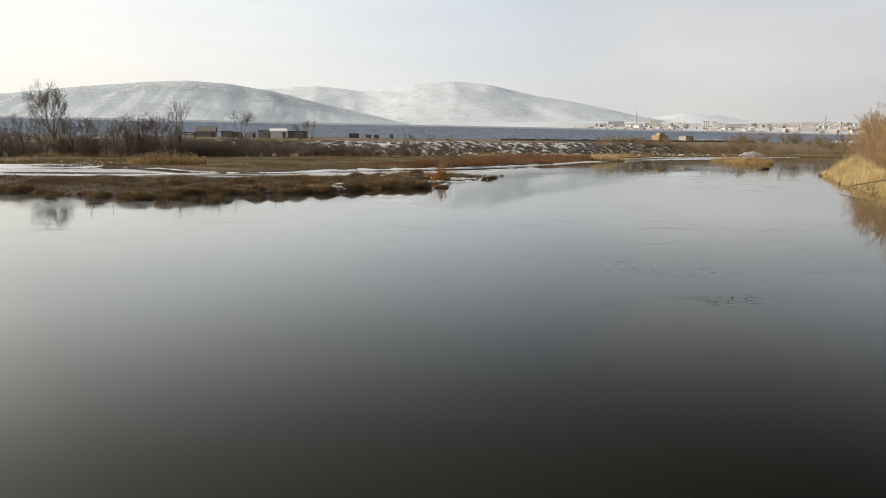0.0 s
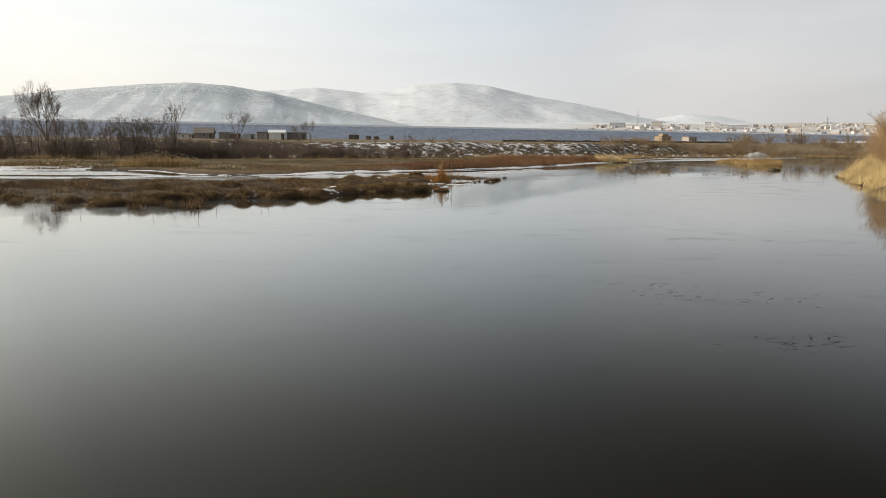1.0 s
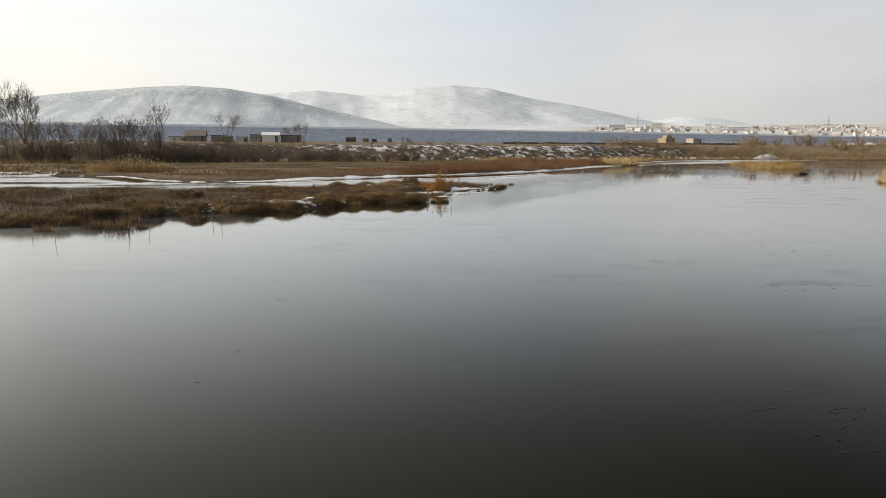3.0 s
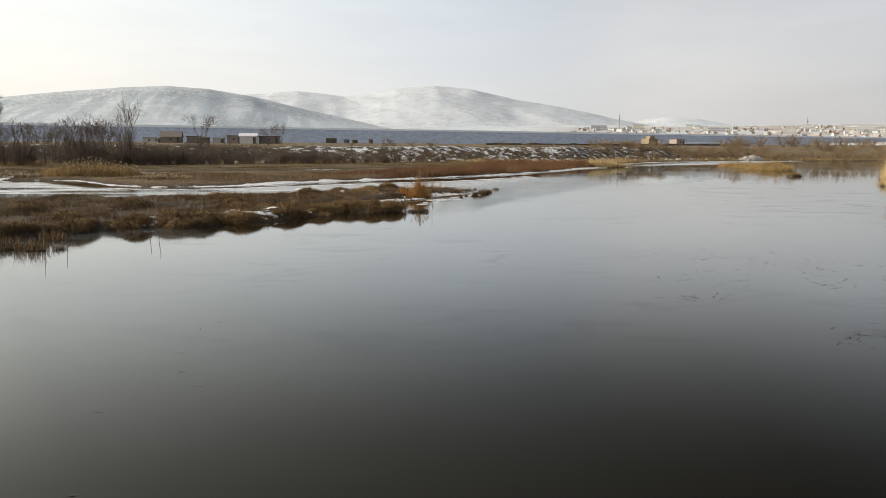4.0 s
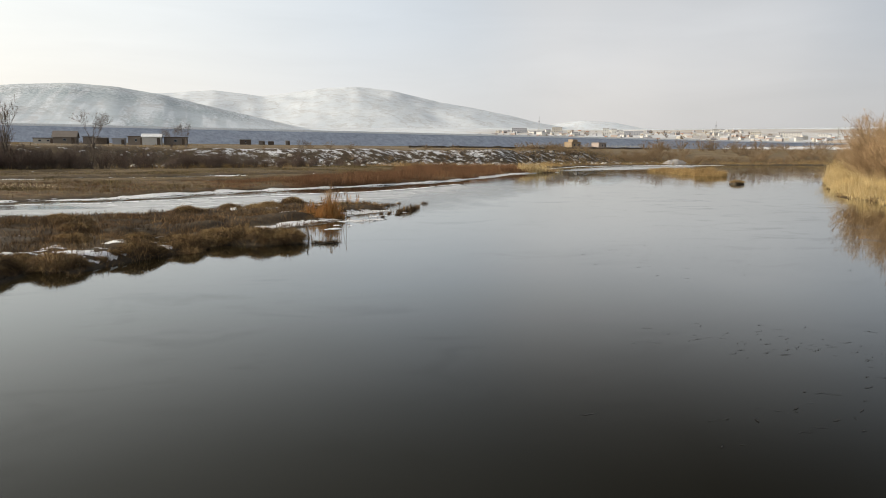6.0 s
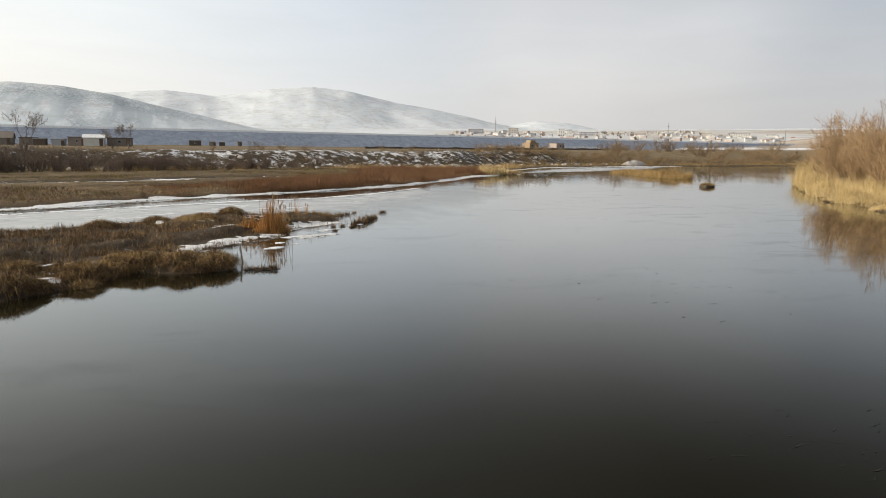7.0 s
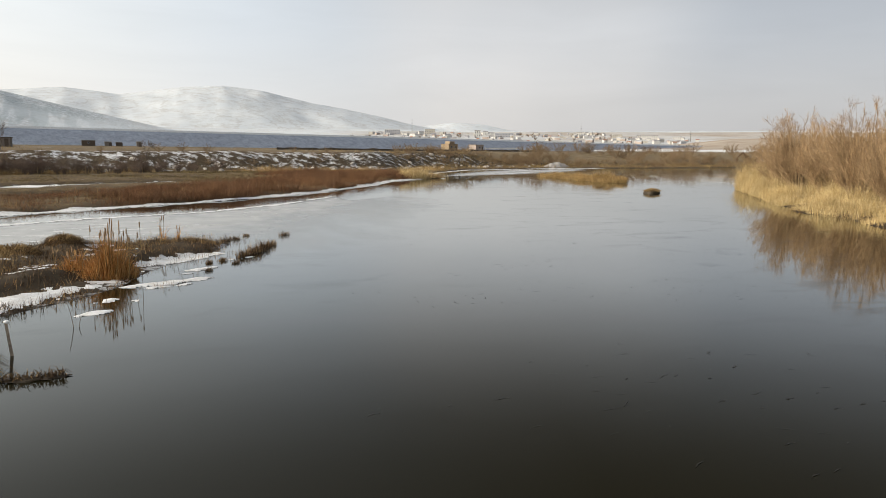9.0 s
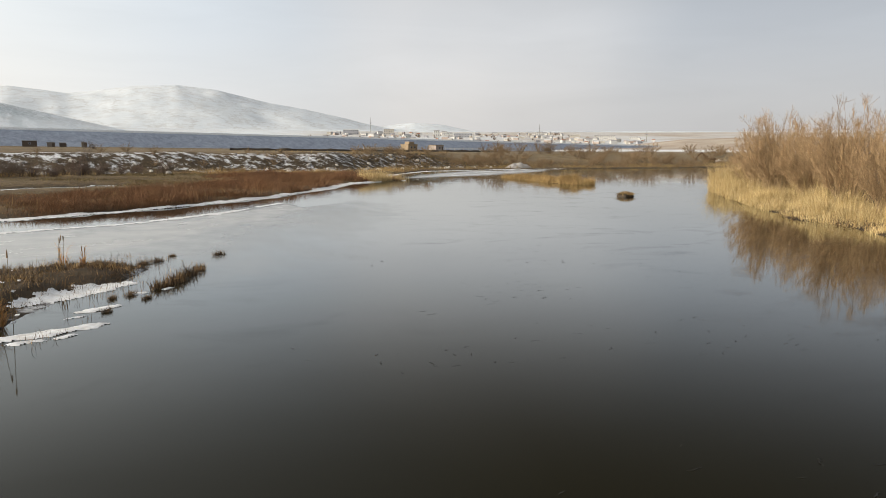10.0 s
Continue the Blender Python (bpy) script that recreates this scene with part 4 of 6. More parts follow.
# ---- tussocks ----
def make_tussock(seed):
    rng = rng_of(seed)
    ob = thing("sedge_tussock", "drooping brown sedge tussock at the water's edge", "tussock", "tussocks along the spit")
    bm = bmesh.new()
    bmesh.ops.create_icosphere(bm, subdivisions=3, radius=1)
    for v in bm.verts:
        k = 1 + 0.22 * noise.noise(v.co * 1.7 + Vector((seed, 0, 0)))
        v.co = Vector((v.co.x * 0.68 * k, v.co.y * 0.68 * k, max(v.co.z, -0.55) * 0.44 * k))
    part("mound", bm, M["mud"], ob)
    n = 1500
    a, q = rng.uniform(0, 2 * np.pi, n), np.sqrt(rng.uniform(0, 1, n))
    P = np.stack([np.cos(a) * q * 0.68, np.sin(a) * q * 0.68, 0.48 * np.sqrt(np.maximum(0, 1 - q ** 2 * 0.97)) - 0.02], -1)
    lean = np.clip(0.5 + 1.15 * q + rng.normal(0, 0.22, n), 0.3, 1.9)
    hang = rng.uniform(0, 1, n) < 0.4
    b = rng.uniform(0, 1, n)
    skirt = np.stack([np.cos(a) * (0.72 - 0.16 * b), np.sin(a) * (0.72 - 0.16 * b), 0.02 + 0.34 * b], -1)
    P = np.where(hang[:, None], skirt, P)
    lean = np.where(hang, rng.uniform(1.3, 2.1, n), lean)
    me = blade_mesh("foliage", P, rng.uniform(0.18, 0.5, n), rng.uniform(0.010, 0.022, n), lean, rng, a)
    part("foliage", me, M["tussock_sedge"], ob)
    n = 260
    a, q = rng.uniform(0, 2 * np.pi, n), np.sqrt(rng.uniform(0, 0.8, n))
    P = np.stack([np.cos(a) * q * 0.66, np.sin(a) * q * 0.66, 0.48 * np.sqrt(1 - q ** 2 * 0.9)], -1)
    part("straw", blade_mesh("straw", P, rng.uniform(0.25, 0.5, n), rng.uniform(0.012, 0.022, n), rng.uniform(0.8, 1.7, n), rng, a), M["amber_grass"], ob)
    return ob


tussocks = [make_tussock(s) for s in (201, 202, 203)]
spots = ((1.95, 52.7, 0.9), (0.95, 52.6, 0.8), (0.15, 53.1, 0.65), (-3.4, 51.4, 0.9), (-2.2, 51.6, 0.8), (-5.2, 43.3, 1.0), (-3.9, 45.6, 0.8), (-4.8, 46.9, 1.0), (-1.4, 50.2, 0.7),
         (-6.8, 44.6, 0.9), (-9.0, 44.3, 0.9), (-12.6, 39.8, 0.9), (-14.6, 39.2, 0.9), (-17.0, 41.2, 0.8), (-20.4, 43.2, 0.8), (-23.5, 44.2, 0.9),
         (-3.0, 49.2, 0.9), (-7.6, 46.0, 1.0), (-1.0, 53.2, 0.8), (-10.6, 43.4, 1.0), (-0.2, 56.6, 0.7), (-5.6, 51.2, 0.9), (-1.6, 66.6, 0.9), (0.6, 67.4, 1.1), (-0.4, 70.0, 0.9),
         (-3.5, 63.5, 1.0), (-7.5, 58.0, 1.1), (1.9, 69.2, 0.9), (-11, 52, 1.1), (-6.5, 55, 1.0), (-12.0, 46.0, 1.0), (-15.5, 50.0, 1.1), (-9.0, 61.0, 0.9))
for n, (x, y, k) in enumerate(spots):
    stand(tussocks[n % 3], x, y, n * 77, k * (1.0 if n < 3 else 0.85), 0.18 if n < 3 else 0.2, n < 3)

rng = rng_of(205)
front = NEAR_SPIT[2:24]
for n in range(64):
    u = (n + rng.uniform(-0.4, 0.4)) / 64 * (len(front) - 1)
    i = min(max(int(u), 0), len(front) - 2)
    fx, fy = (front[i][k] + (front[i + 1][k] - front[i][k]) * (u - i) for k in (0, 1))
    # walk inland to the water's edge
    inland = np.linspace(-1.5, 3.5, 60)
    lx, ly = fx - 0.6 * inland, fy + 0.8 * inland
    wet = terrain(lx, ly)[1] < 0.05
    q = int(np.nonzero(wet)[0].max()) if wet.any() else 0
    q = min(q + int(rng.integers(3, 14)), 59)
    stand(tussocks[n % 3], lx[q], ly[q], rng.uniform(0, 360), rng.uniform(0.3, 0.75), 0.14)

# ragged small tufts in the shallows off the tip and along the shore
def make_tuft(seed, label, material="sedge"):
    rng = rng_of(seed)
    ob = thing("grass_tuft", label, "grass tuft", "tufts in the shallows")
    n = 300
    a, q = rng.uniform(0, 2 * np.pi, n), rng.uniform(0, 1, n) ** 0.7
    P = np.stack([np.cos(a) * q * 0.55, np.sin(a) * q * 0.24, 0 * a - 0.03], -1)
    part("foliage", blade_mesh("foliage", P, rng.uniform(0.3, 0.75, n) * rng.uniform(0.35, 1.0, n), rng.uniform(0.008, 0.016, n), rng.uniform(0.1, 1.0, n), rng), M[material], ob)
    bm = bmesh.new()
    bmesh.ops.create_icosphere(bm, subdivisions=2, radius=1)
    for v in bm.verts:
        v.co = Vector((v.co.x * 0.34, v.co.y * 0.13, v.co.z * 0.03)) * (1 + 0.5 * noise.noise(v.co * 2 + Vector((seed, 1, 0))))
    part("root_mat", bm, M["mud"], ob)
    return ob


tufts = [make_tuft(s, "ragged brown grass tuft standing in shallow icy water") for s in (211, 212)]
spots = ((8.3, 66.5, 0.8, 58), (8.8, 67.3, 1.0, 55), (9.3, 68.5, 0.95, 60), (9.75, 69.5, 0.7, 60), (10.85, 73.3, 0.55, 20), (8.0, 71.6, 0.6, 40), (8.5, 72.2, 0.5, 30), (9.1, 73.5, 0.35, 30), (7.5, 65.6, 0.4, 50),
         (-9.7, 38.1, 1.1, 5), (-10.6, 38.2, 0.8, 40), (-10.2, 40.8, 1.0, 0), (-9.0, 38.4, 0.45, 30), (-11.4, 39.6, 0.8, 10), (-15.6, 37.2, 0.9, 10), (-19.2, 40.0, 0.9, 170), (-24, 42.0, 1.0, 10), (-12.2, 37.4, 0.8, 10), (-8.2, 42.6, 0.5, 50), (7.0, 65.2, 0.35, 50), (7.9, 64.9, 0.35, 40), (6.9, 63.4, 0.3, 30))
for n, (x, y, k, turn) in enumerate(spots):
    c = tufts[n % 2]
    m = pose(x, y, 0.01, 0, 0, turn) @ Matrix.Diagonal((k, k, k, 1))
    if n < 2:
        c.matrix_basis = m
    else:
        was = c.scale.copy()
        c.scale = (1, 1, 1)
        copy_thing(c, m)
        c.scale = was


# ---- cattails ----
def make_cattails(x, y, r, height, leaves, stalks, seed, label):
    rng = rng_of(seed)
    ob = thing("cattail_clump", label, "cattails", "cattails on the spit", (x, y, ground_z(x, y) - 0.04))
    q, a = r * rng.uniform(0, 1, leaves) ** 0.75, rng.uniform(0, 2 * np.pi, leaves)
    P = np.stack([np.cos(a) * q, np.sin(a) * q * 0.7, 0 * a], -1)
    tall = (1.04 - 0.78 * (q / r) ** 0.8) * rng.uniform(0.45, 1.05, leaves) * height
    part("foliage", blade_mesh("foliage", P, tall, rng.uniform(0.009, 0.020, leaves), np.clip(rng.uniform(0.02, 0.5, leaves) + 0.5 * (q / r) ** 2, 0, 1.1), rng, a), M["cattail_leaf"], ob, "rust-orange dry leaves")
    for _ in range(stalks):
        q, a = r * rng.uniform(0, 1.35), rng.uniform(0, 2 * math.pi)
        h = height * rng.uniform(0.6, 0.98)
        p = np.array([[math.cos(a) * q, math.sin(a) * q * 0.8, 0]]) + np.linspace(0, 1, 4)[:, None] * np.array([[rng.normal(0, 0.08), rng.normal(0, 0.08), h]])
        stalk = part("stalk", np_mesh("stalk", *tubes(p[None], np.array([[0.008, 0.008, 0.007, 0.005]]))), M["tan_grass"], ob)
        bm = bmesh.new()
        bmesh.ops.create_cone(bm, cap_ends=True, segments=7, radius1=0.020, radius2=0.017, depth=0.17, matrix=Matrix.Translation(Vector(p[3]) - Vector((0, 0, 0.12))))
        bmesh.ops.bevel(bm, geom=[e for e in bm.edges if abs(e.verts[0].co.z - e.verts[1].co.z) < 0.01], offset=0.009, segments=1, affect="EDGES")
        part("seed_head", bm, M["cattail_head"], stalk, "brown frayed seed head")
    return ob


make_cattails(3.95, 62.6, 0.8, 1.95, 1500, 26, 221, "rust-orange dry cattail clump rising from the sedge")
make_cattails(3.0, 63.1, 0.7, 0.85, 360, 7, 222, "low rust-orange cattail leaves beside the tall clump")
make_cattails(5.45, 70.8, 0.16, 1.35, 60, 3, 223, "thin tan cattail stalks standing in the sedge")
make_cattails(6.05, 71.3, 0.13, 1.1, 45, 2, 224, "thin tan cattail stalks standing in the sedge")


# ---- feathery reed stands on the left flood plain ----
def make_plume_reeds(x, y, rx, ry, height, n, seed, stems="amber_grass"):
    rng = rng_of(seed)
    ob = thing("plume_reed_stand", "golden reed stand with pale feathery plumes", "reeds", "plumed reed stands", (x, y, ground_z(x, y) - 0.05))
    q, a = np.sqrt(rng.uniform(0, 1, n)), rng.uniform(0, 2 * np.pi, n)
    P = np.stack([np.cos(a) * q * rx, np.sin(a) * q * ry, 0 * a], -1)
    H = height * (1.05 - 0.62 * q ** 2) * rng.uniform(0.45, 1.0, n)
    part("stem_mass", blade_mesh("stem_mass", P, H, rng.uniform(0.02, 0.045, n), rng.uniform(0.1, 0.9, n), rng), M[stems], ob)
    k = rng.uniform(0, 1, n) < 0.10
    tip = P[k] + np.stack([0 * H[k], 0 * H[k], H[k] * 0.9], -1)
    m = len(tip)
    part("plume_mass", blade_mesh("plume_mass", np.repeat(tip, 3, 0), rng.uniform(0.12, 0.28, 3 * m), rng.uniform(0.04, 0.08, 3 * m), rng.uniform(0.5, 1.3, 3 * m), rng), M["plume"], ob, "pale fluffy plumes")
    return ob


make_plume_reeds(-30.5, 97.2, 5.4, 2.4, 2.2, 2600, 231)
make_plume_reeds(-46.0, 99.0, 6.0, 2.2, 1.5, 1200, 232, "tan_grass")
make_plume_reeds(-56.0, 98.0, 6.0, 2.0, 1.3, 1200, 233, "tan_grass")
make_plume_reeds(-20.5, 88.0, 4.0, 1.8, 0.6, 900, 234, "olive_grass")
make_plume_reeds(-38.0, 95.2, 4.5, 1.5, 0.6, 900, 235, "sedge")
make_plume_reeds(-44.0, 93.6, 4.0, 1.2, 0.5, 800, 236, "sedge")

# ---- willows on the golden bank ----
WILLOW = (M["willow_stem"], M["willow_twig"])
willows = [make_shrub("willow_shrub", "bare tan willow shrub with many thin upright stems", 240 + n, 7.8, 130, 6, 5, 0.50, (0.026, 0.011, 0.0075), WILLOW, "willows on the bank") for n in range(3)]
spots = ((50.5, 68.5, 0.74), (53.5, 75.0, 0.80), (57.5, 81.0, 1.06), (61.5, 87.5, 0.93), (65.8, 95.0, 1.1), (69.5, 100.5, 0.98), (58.0, 72.0, 0.7), (63.0, 80.0, 0.85), (68.0, 88.5, 0.9), (72.5, 97.0, 0.86), (46.5, 60.0, 0.98), (42.5, 51.5, 1.0), (53.0, 63.0, 1.0), (67.0, 75.0, 0.9))
for n, (x, y, k) in enumerate(spots):
    stand(willows[n % 3], x, y, n * 67, k, 0.05, n < 3)

# ---- dark thicket under the terrace, and its trees ----
DARK = (M["bark"], M["dark_twig"])
dark = [make_shrub("thicket_shrub", "bare dark brown thicket shrub below the terrace", 260 + n, 6.2, 42, 6, 2, 0.5, (0.028, 0.018, 0.017), DARK, "thicket below the terrace") for n in range(3)]
rng = rng_of(270)
count = 0
for n in range(130):
    f = n / 129
    x = -106 + 120 * f + rng.uniform(-2, 2)
    y = float(np.interp(x, [-106, -75, -45, -15, 0, 16], [139, 146, 154, 168, 175, 182])) + rng.uniform(-5, 7)
    k = rng.uniform(0.4, 0.75) * (1.5 if rng.uniform() < 0.2 else 1.0) * (1.0 if x < -50 else 0.85 if x < -30 else 0.6)
    stand(dark[n % 3], x, y, rng.uniform(0, 360), k, 0.1, n < 3)
for n in range(60):
    x = rng.uniform(-52, 4)
    y = float(np.interp(x, [-60, -45, -15, 0, 16], [150, 154, 168, 175, 182])) + rng.uniform(-3, 8)
    stand(dark[n % 3], x, y, rng.uniform(0, 360), rng.uniform(0.4, 0.72) * (1.0 if x < -12 else 0.7), 0.1)
brown = [make_shrub("bank_shrub", "bare light-brown shrub on the far river bank", 280 + n, 4.2, 30, 5, 2, 0.95, (0.032, 0.028, 0.026), (M["brown_twig"], M["brown_twig"]), "shrubs on the far bank") for n in range(3)]
rng = rng_of(290)
n = 0
for lo, hi, cnt, back, size in ((62, 115, 30, 8, 0.6), (60, 150, 40, 16, 0.6), (105, 285, 76, 4, 0.66), (110, 300, 46, 20, 0.95), (120, 300, 34, 44, 1.15), (-12, 50, 12, 9, 0.45)):
    for _ in range(cnt):
        x = rng.uniform(lo, hi)
        y = float(np.interp(x, [-15, 30, 55, 72, 108, 150, 200, 330], [180, 192, 199, 217, 235, 241, 253, 288])) + back + rng.uniform(-9, 9)
        stand(brown[n % 3], x, y, rng.uniform(0, 360), size * rng.uniform(0.6, 1.3), 0.1, n < 3)
        n += 1

TREE = (M["bark"], M["tree_twig"])
big = make_tree("bare_tree", "tall bare twin-trunked tree above the brown thicket", 301, 13.6, 11.4, ((-0.40, 0.03, 0.52), (-0.24, -0.08, 0.56), (0.06, -0.05, 0.62), (0.22, 0.06, 0.55)), 0.25, TREE, 0.29, 0.06)
stand(big, -75.7, 164.5, 0, 1.0, 0.3, True)
slim = make_tree("bare_tree", "slender bare poplar by the terrace edge", 302, 11.6, 4.4, ((0.02, 0.0, 0.8), (-0.07, 0.03, 0.7)), 0.22, TREE, 0.30, 0.26, 5, "trees at the terrace edge", 3)
stand(slim, -47.6, 161, 20, 1.14, 0.3, True)
small = make_tree("bare_tree", "small bare tree by the terrace edge", 303, 8.6, 7.6, ((-0.22, 0.02, 0.55), (0.2, 0.05, 0.6), (0.0, -0.14, 0.55)), 0.15, TREE, 0.31, 0.08, 5, "trees at the terrace edge", 3)
stand(small, -55.7, 158.4, 0, 1.22, 0.3, True)
stand(small, -51.6, 158.2, 140, 1.16, 0.3)
rng = rng_of(305)
for n in range(16):
    x = rng.uniform(-104, -28)
    y = float(np.interp(x, [-106, -75, -45, -15], [143, 150, 158, 172])) + rng.uniform(-3, 9)
    stand(small, x, y, rng.uniform(0, 360), rng.uniform(0.5, 0.8), 0.3)
for x, y, turn, k in ((-38.2, 178.6, 200, 0.95), (-22.8, 192, 80, 0.72), (-25.5, 190, 10, 0.6), (2.0, 190.5, 260, 0.5), (-85, 158, 70, 0.62), (-63, 158, 90, 0.55), (-92, 155, 210, 0.8), (-69, 170, 30, 0.6), (180, 290, 220, 0.6), (186, 288, 100, 0.55), (214, 296, 160, 0.65)):
    stand(small, x, y, turn, k, 0.3)
rng = rng_of(307)
for n in range(84):
    x = rng.uniform(-106, -34) if n % 4 else rng.uniform(-60, -5)
    y = float(np.interp(x, [-106, -75, -45, -15], [141, 148, 156, 170])) + rng.uniform(-4, 9)
    stand(slim if n % 4 else small, x, y, rng.uniform(0, 360), rng.uniform(0.5, 0.85) * (1.0 if x < -45 else 0.55), 0.3, label="slender bare sapling standing in the thicket")


# ---- ice, snow and drift along the water ----
def drape(name, label, box, cell, cover, thick, group="", kind="", edge=0.25, category="ice floe"):
    """A ragged sheet of snow or snowy ice laid on ground and water wherever cover(x, y) is positive."""
    x0, y0, x1, y1 = box
    X, Y = np.meshgrid(np.arange(x0, x1, cell), np.arange(y0, y1, cell))
    c = cover(X, Y)
    z = np.maximum(terrain(X, Y)[0], 0.0)
    k = np.clip(c / edge, 0, 1)
    Z = z + np.where(c > 0, 0.006 + thick * np.sqrt(k) + 0.35 * thick * fbm(X, Y, 0.5, 3, 3) * k, 0.003)
    n, m = X.shape
    i, j = np.meshgrid(np.arange(n - 1), np.arange(m - 1), indexing="ij")
    q = np.stack([i * m + j, i * m + j + 1, (i + 1) * m + j + 1, (i + 1) * m + j], -1).reshape(-1, 4)
    keep = (c.ravel()[q] > 0).sum(1) >= 2
    q = q[keep]
    used, q = np.unique(q, return_inverse=True)
    V = np.stack([X, Y, Z], -1).reshape(-1, 3)[used]
    me = np_mesh(name, V, q.reshape(-1, 4), True)
    return tagged(part(name, me, M["snow"]), label, category, group, kind)


def floe_cover(cx, cy, length, width, turn, seed):
    ca, sa = math.cos(radians(turn)), math.sin(radians(turn))

    def cover(X, Y):
        u, v = (X - cx) * ca + (Y - cy) * sa, -(X - cx) * sa + (Y - cy) * ca
        return (1 - np.sqrt((2 * u / length) ** 2 + (2 * v / width) ** 2) + 0.55 * fbm(X, Y, 0.6, 4, seed) + 0.4 * fbm(X, Y, 0.2, 3, seed + 1)) * width / 2
    return cover


for n, (x, y, l, w, turn) in enumerate(((3.9, 57.5, 1.0, 0.4, 22), (5.7, 61.5, 2.3, 0.5, 24), (6.8, 63.9, 1.25, 0.5, 30), (7.7, 65.8, 0.6, 0.3, 20), (5.2, 60.7, 0.8, 0.25, 15), (6.1, 61.0, 0.5, 0.2, 40), (8.5, 66.3, 0.45, 0.2, 50), (6.2, 63.0, 0.6, 0.2, 30), (-13.6, 41.6, 1.3, 0.4, 10))):
    r = l * 0.75
    drape("ice_floe", "thin ragged slab of snowy ice in the shallows", (x - r, y - r, x + r, y + r), 0.06, floe_cover(x, y, l, w, turn, 40 + n), 0.03, "ice floes off the spit", "", 0.08)


def line_cover(line, width, seed, ragged=1.0):
    """Positive within a strip of uneven width along a polyline."""
    def cover(X, Y):
        best = np.full(X.shape, 1e9)
        for (ax, ay), (bx, by) in zip(line, line[1:]):
            dx, dy = bx - ax, by - ay
            s = np.clip(((X - ax) * dx + (Y - ay) * dy) / (dx * dx + dy * dy), 0, 1)
            best = np.minimum(best, np.hypot(X - ax - s * dx, Y - ay - s * dy))
        return width * (0.5 + 0.55 * ragged * fbm(X, Y, width * 5, 3, seed) + 0.45 * ragged * fbm(X, Y, width * 1.1, 3, seed + 1) + 0.4 * ragged * fbm(X, Y, width * 0.3, 3, seed + 2)) - best
    return cover


drape("snow_shelf", "ragged snow shelf lying along the spit's shore", (-3, 54, 6, 64.5), 0.09, line_cover(((-0.6, 56.0), (0.6, 57.0), (1.5, 58.4), (2.2, 59.8), (3.2, 61.1), (4.1, 62.1)), 1.0, 51, 1.15), 0.022, "snow shelves on the spit", "stuff", 0.2, "snow")
drape("snow_shelf", "ragged snow shelf lying along the spit's shore", (3.8, 63, 9, 69), 0.08, line_cover(((4.8, 64.9), (6.0, 66.3), (7.3, 67.6)), 0.6, 53, 1.1), 0.02, "snow shelves on the spit", "stuff", 0.15, "snow")
drape("snow_shelf", "snow lying in the trough behind the tussocks", (-6, 50.5, 3, 57), 0.10, line_cover(((-4.0, 52.6), (-2.2, 53.6), (-0.4, 54.4), (1.2, 54.8)), 0.75, 55, 1.3), 0.025, "snow shelves on the spit", "stuff", 0.2, "snow")
drape("snow_shelf", "thin frost and snow caught in flattened sedge", (-9, 44.5, 1.5, 54), 0.09, lambda X, Y: 0.5 * (fbm(X, Y, 2.6, 2, 56) + 1.0 * fbm(X * 0.6, Y * 1.6, 0.35, 3, 58) - 0.54) * step(1.0, 1.8, inside_by(NEAR_SPIT, X, Y)), 0.012, "snow shelves on the spit", "stuff", 0.15, "snow")
drape("snow_shelf", "snow patch among the sedge of the spit", (-2, 58, 5, 70), 0.10, lambda X, Y: 0.5 * (fbm(X, Y, 1.6, 3, 57) + 0.5 * fbm(X, Y, 0.35, 3, 60) - 0.52), 0.025, "snow shelves on the spit", "stuff", 0.15, "snow")
drape("snow_shelf", "snow patch on the channel side of the spit", (-6, 66, 6, 73.5), 0.12, line_cover(((-4, 69.2), (0, 71.2), (5, 71.6)), 0.5, 59, 1.2), 0.025, "snow shelves on the spit", "stuff", 0.15, "snow")


def shore_cover(X, Y):
    m = inside_by(MID_LAND, X, Y)
    band = 0.22 + 0.16 * step(-6, 8, X) + 0.6 * fbm(X, Y, 9, 2, 61) + 0.5 * fbm(X, Y, 1.6, 3, 62)
    return np.where(X < -50, -1, np.minimum(band - np.abs(m - 0.1), 1))


drape("shore_ice", "white shore ice along the reed bed", (-50, 74, 48, 152), 0.2, shore_cover, 0.05, "", "stuff", 0.3, "shore ice")
drape("ice_edge", "white broken edge of the channel ice", (-24, 72, 22, 106), 0.2, line_cover(((-22, 77.5), (-17, 74.4), (-11, 76.4), (-5, 80.8), (1.6, 85.6), (8, 88.8), (14, 95.2), (19.5, 103.6)), 0.55, 65, 1.0), 0.02, "", "stuff", 0.3, "shore ice")
drape("far_shore_ice", "white shore ice below the far bank", (48, 165, 135, 232), 0.6, line_cover(((52, 171), (60, 184.5), (75, 206), (92, 215), (109, 224.5), (128, 227)), 2.0, 67, 1.1), 0.05, "", "stuff", 0.5, "shore ice")
for n, line in enumerate((((-75, 106.5), (-52, 109), (-30, 113)), ((-32, 115.5), (-22, 119.5), (-10, 125.5)), ((-9, 130), (-2, 134.5), (6, 140)), ((-62, 92.5), (-50, 92.8), (-40, 95)))):
    xs, ys = [p[0] for p in line], [p[1] for p in line]
    drape("hollow_ice", "snowy ice strip in a hollow of the flood plain", (min(xs) - 3, min(ys) - 3, max(xs) + 3, max(ys) + 3), 0.4, line_cover(line, 3.6, 70 + n, 1.1), 0.03, "", "stuff", 0.4, "shore ice")


# dead stubble standing in the shallows off the tip
def stubble_zone(x, y, d):
    out = inside_by(NEAR_SPIT, x, y)
    return (out < 0) * (out > -1.8) * (y > 57) * (x > 3) * np.clip(0.15 + 0.9 * fbm(x, y, 1.2, 2, 81), 0, 1)


rng = rng_of(405)
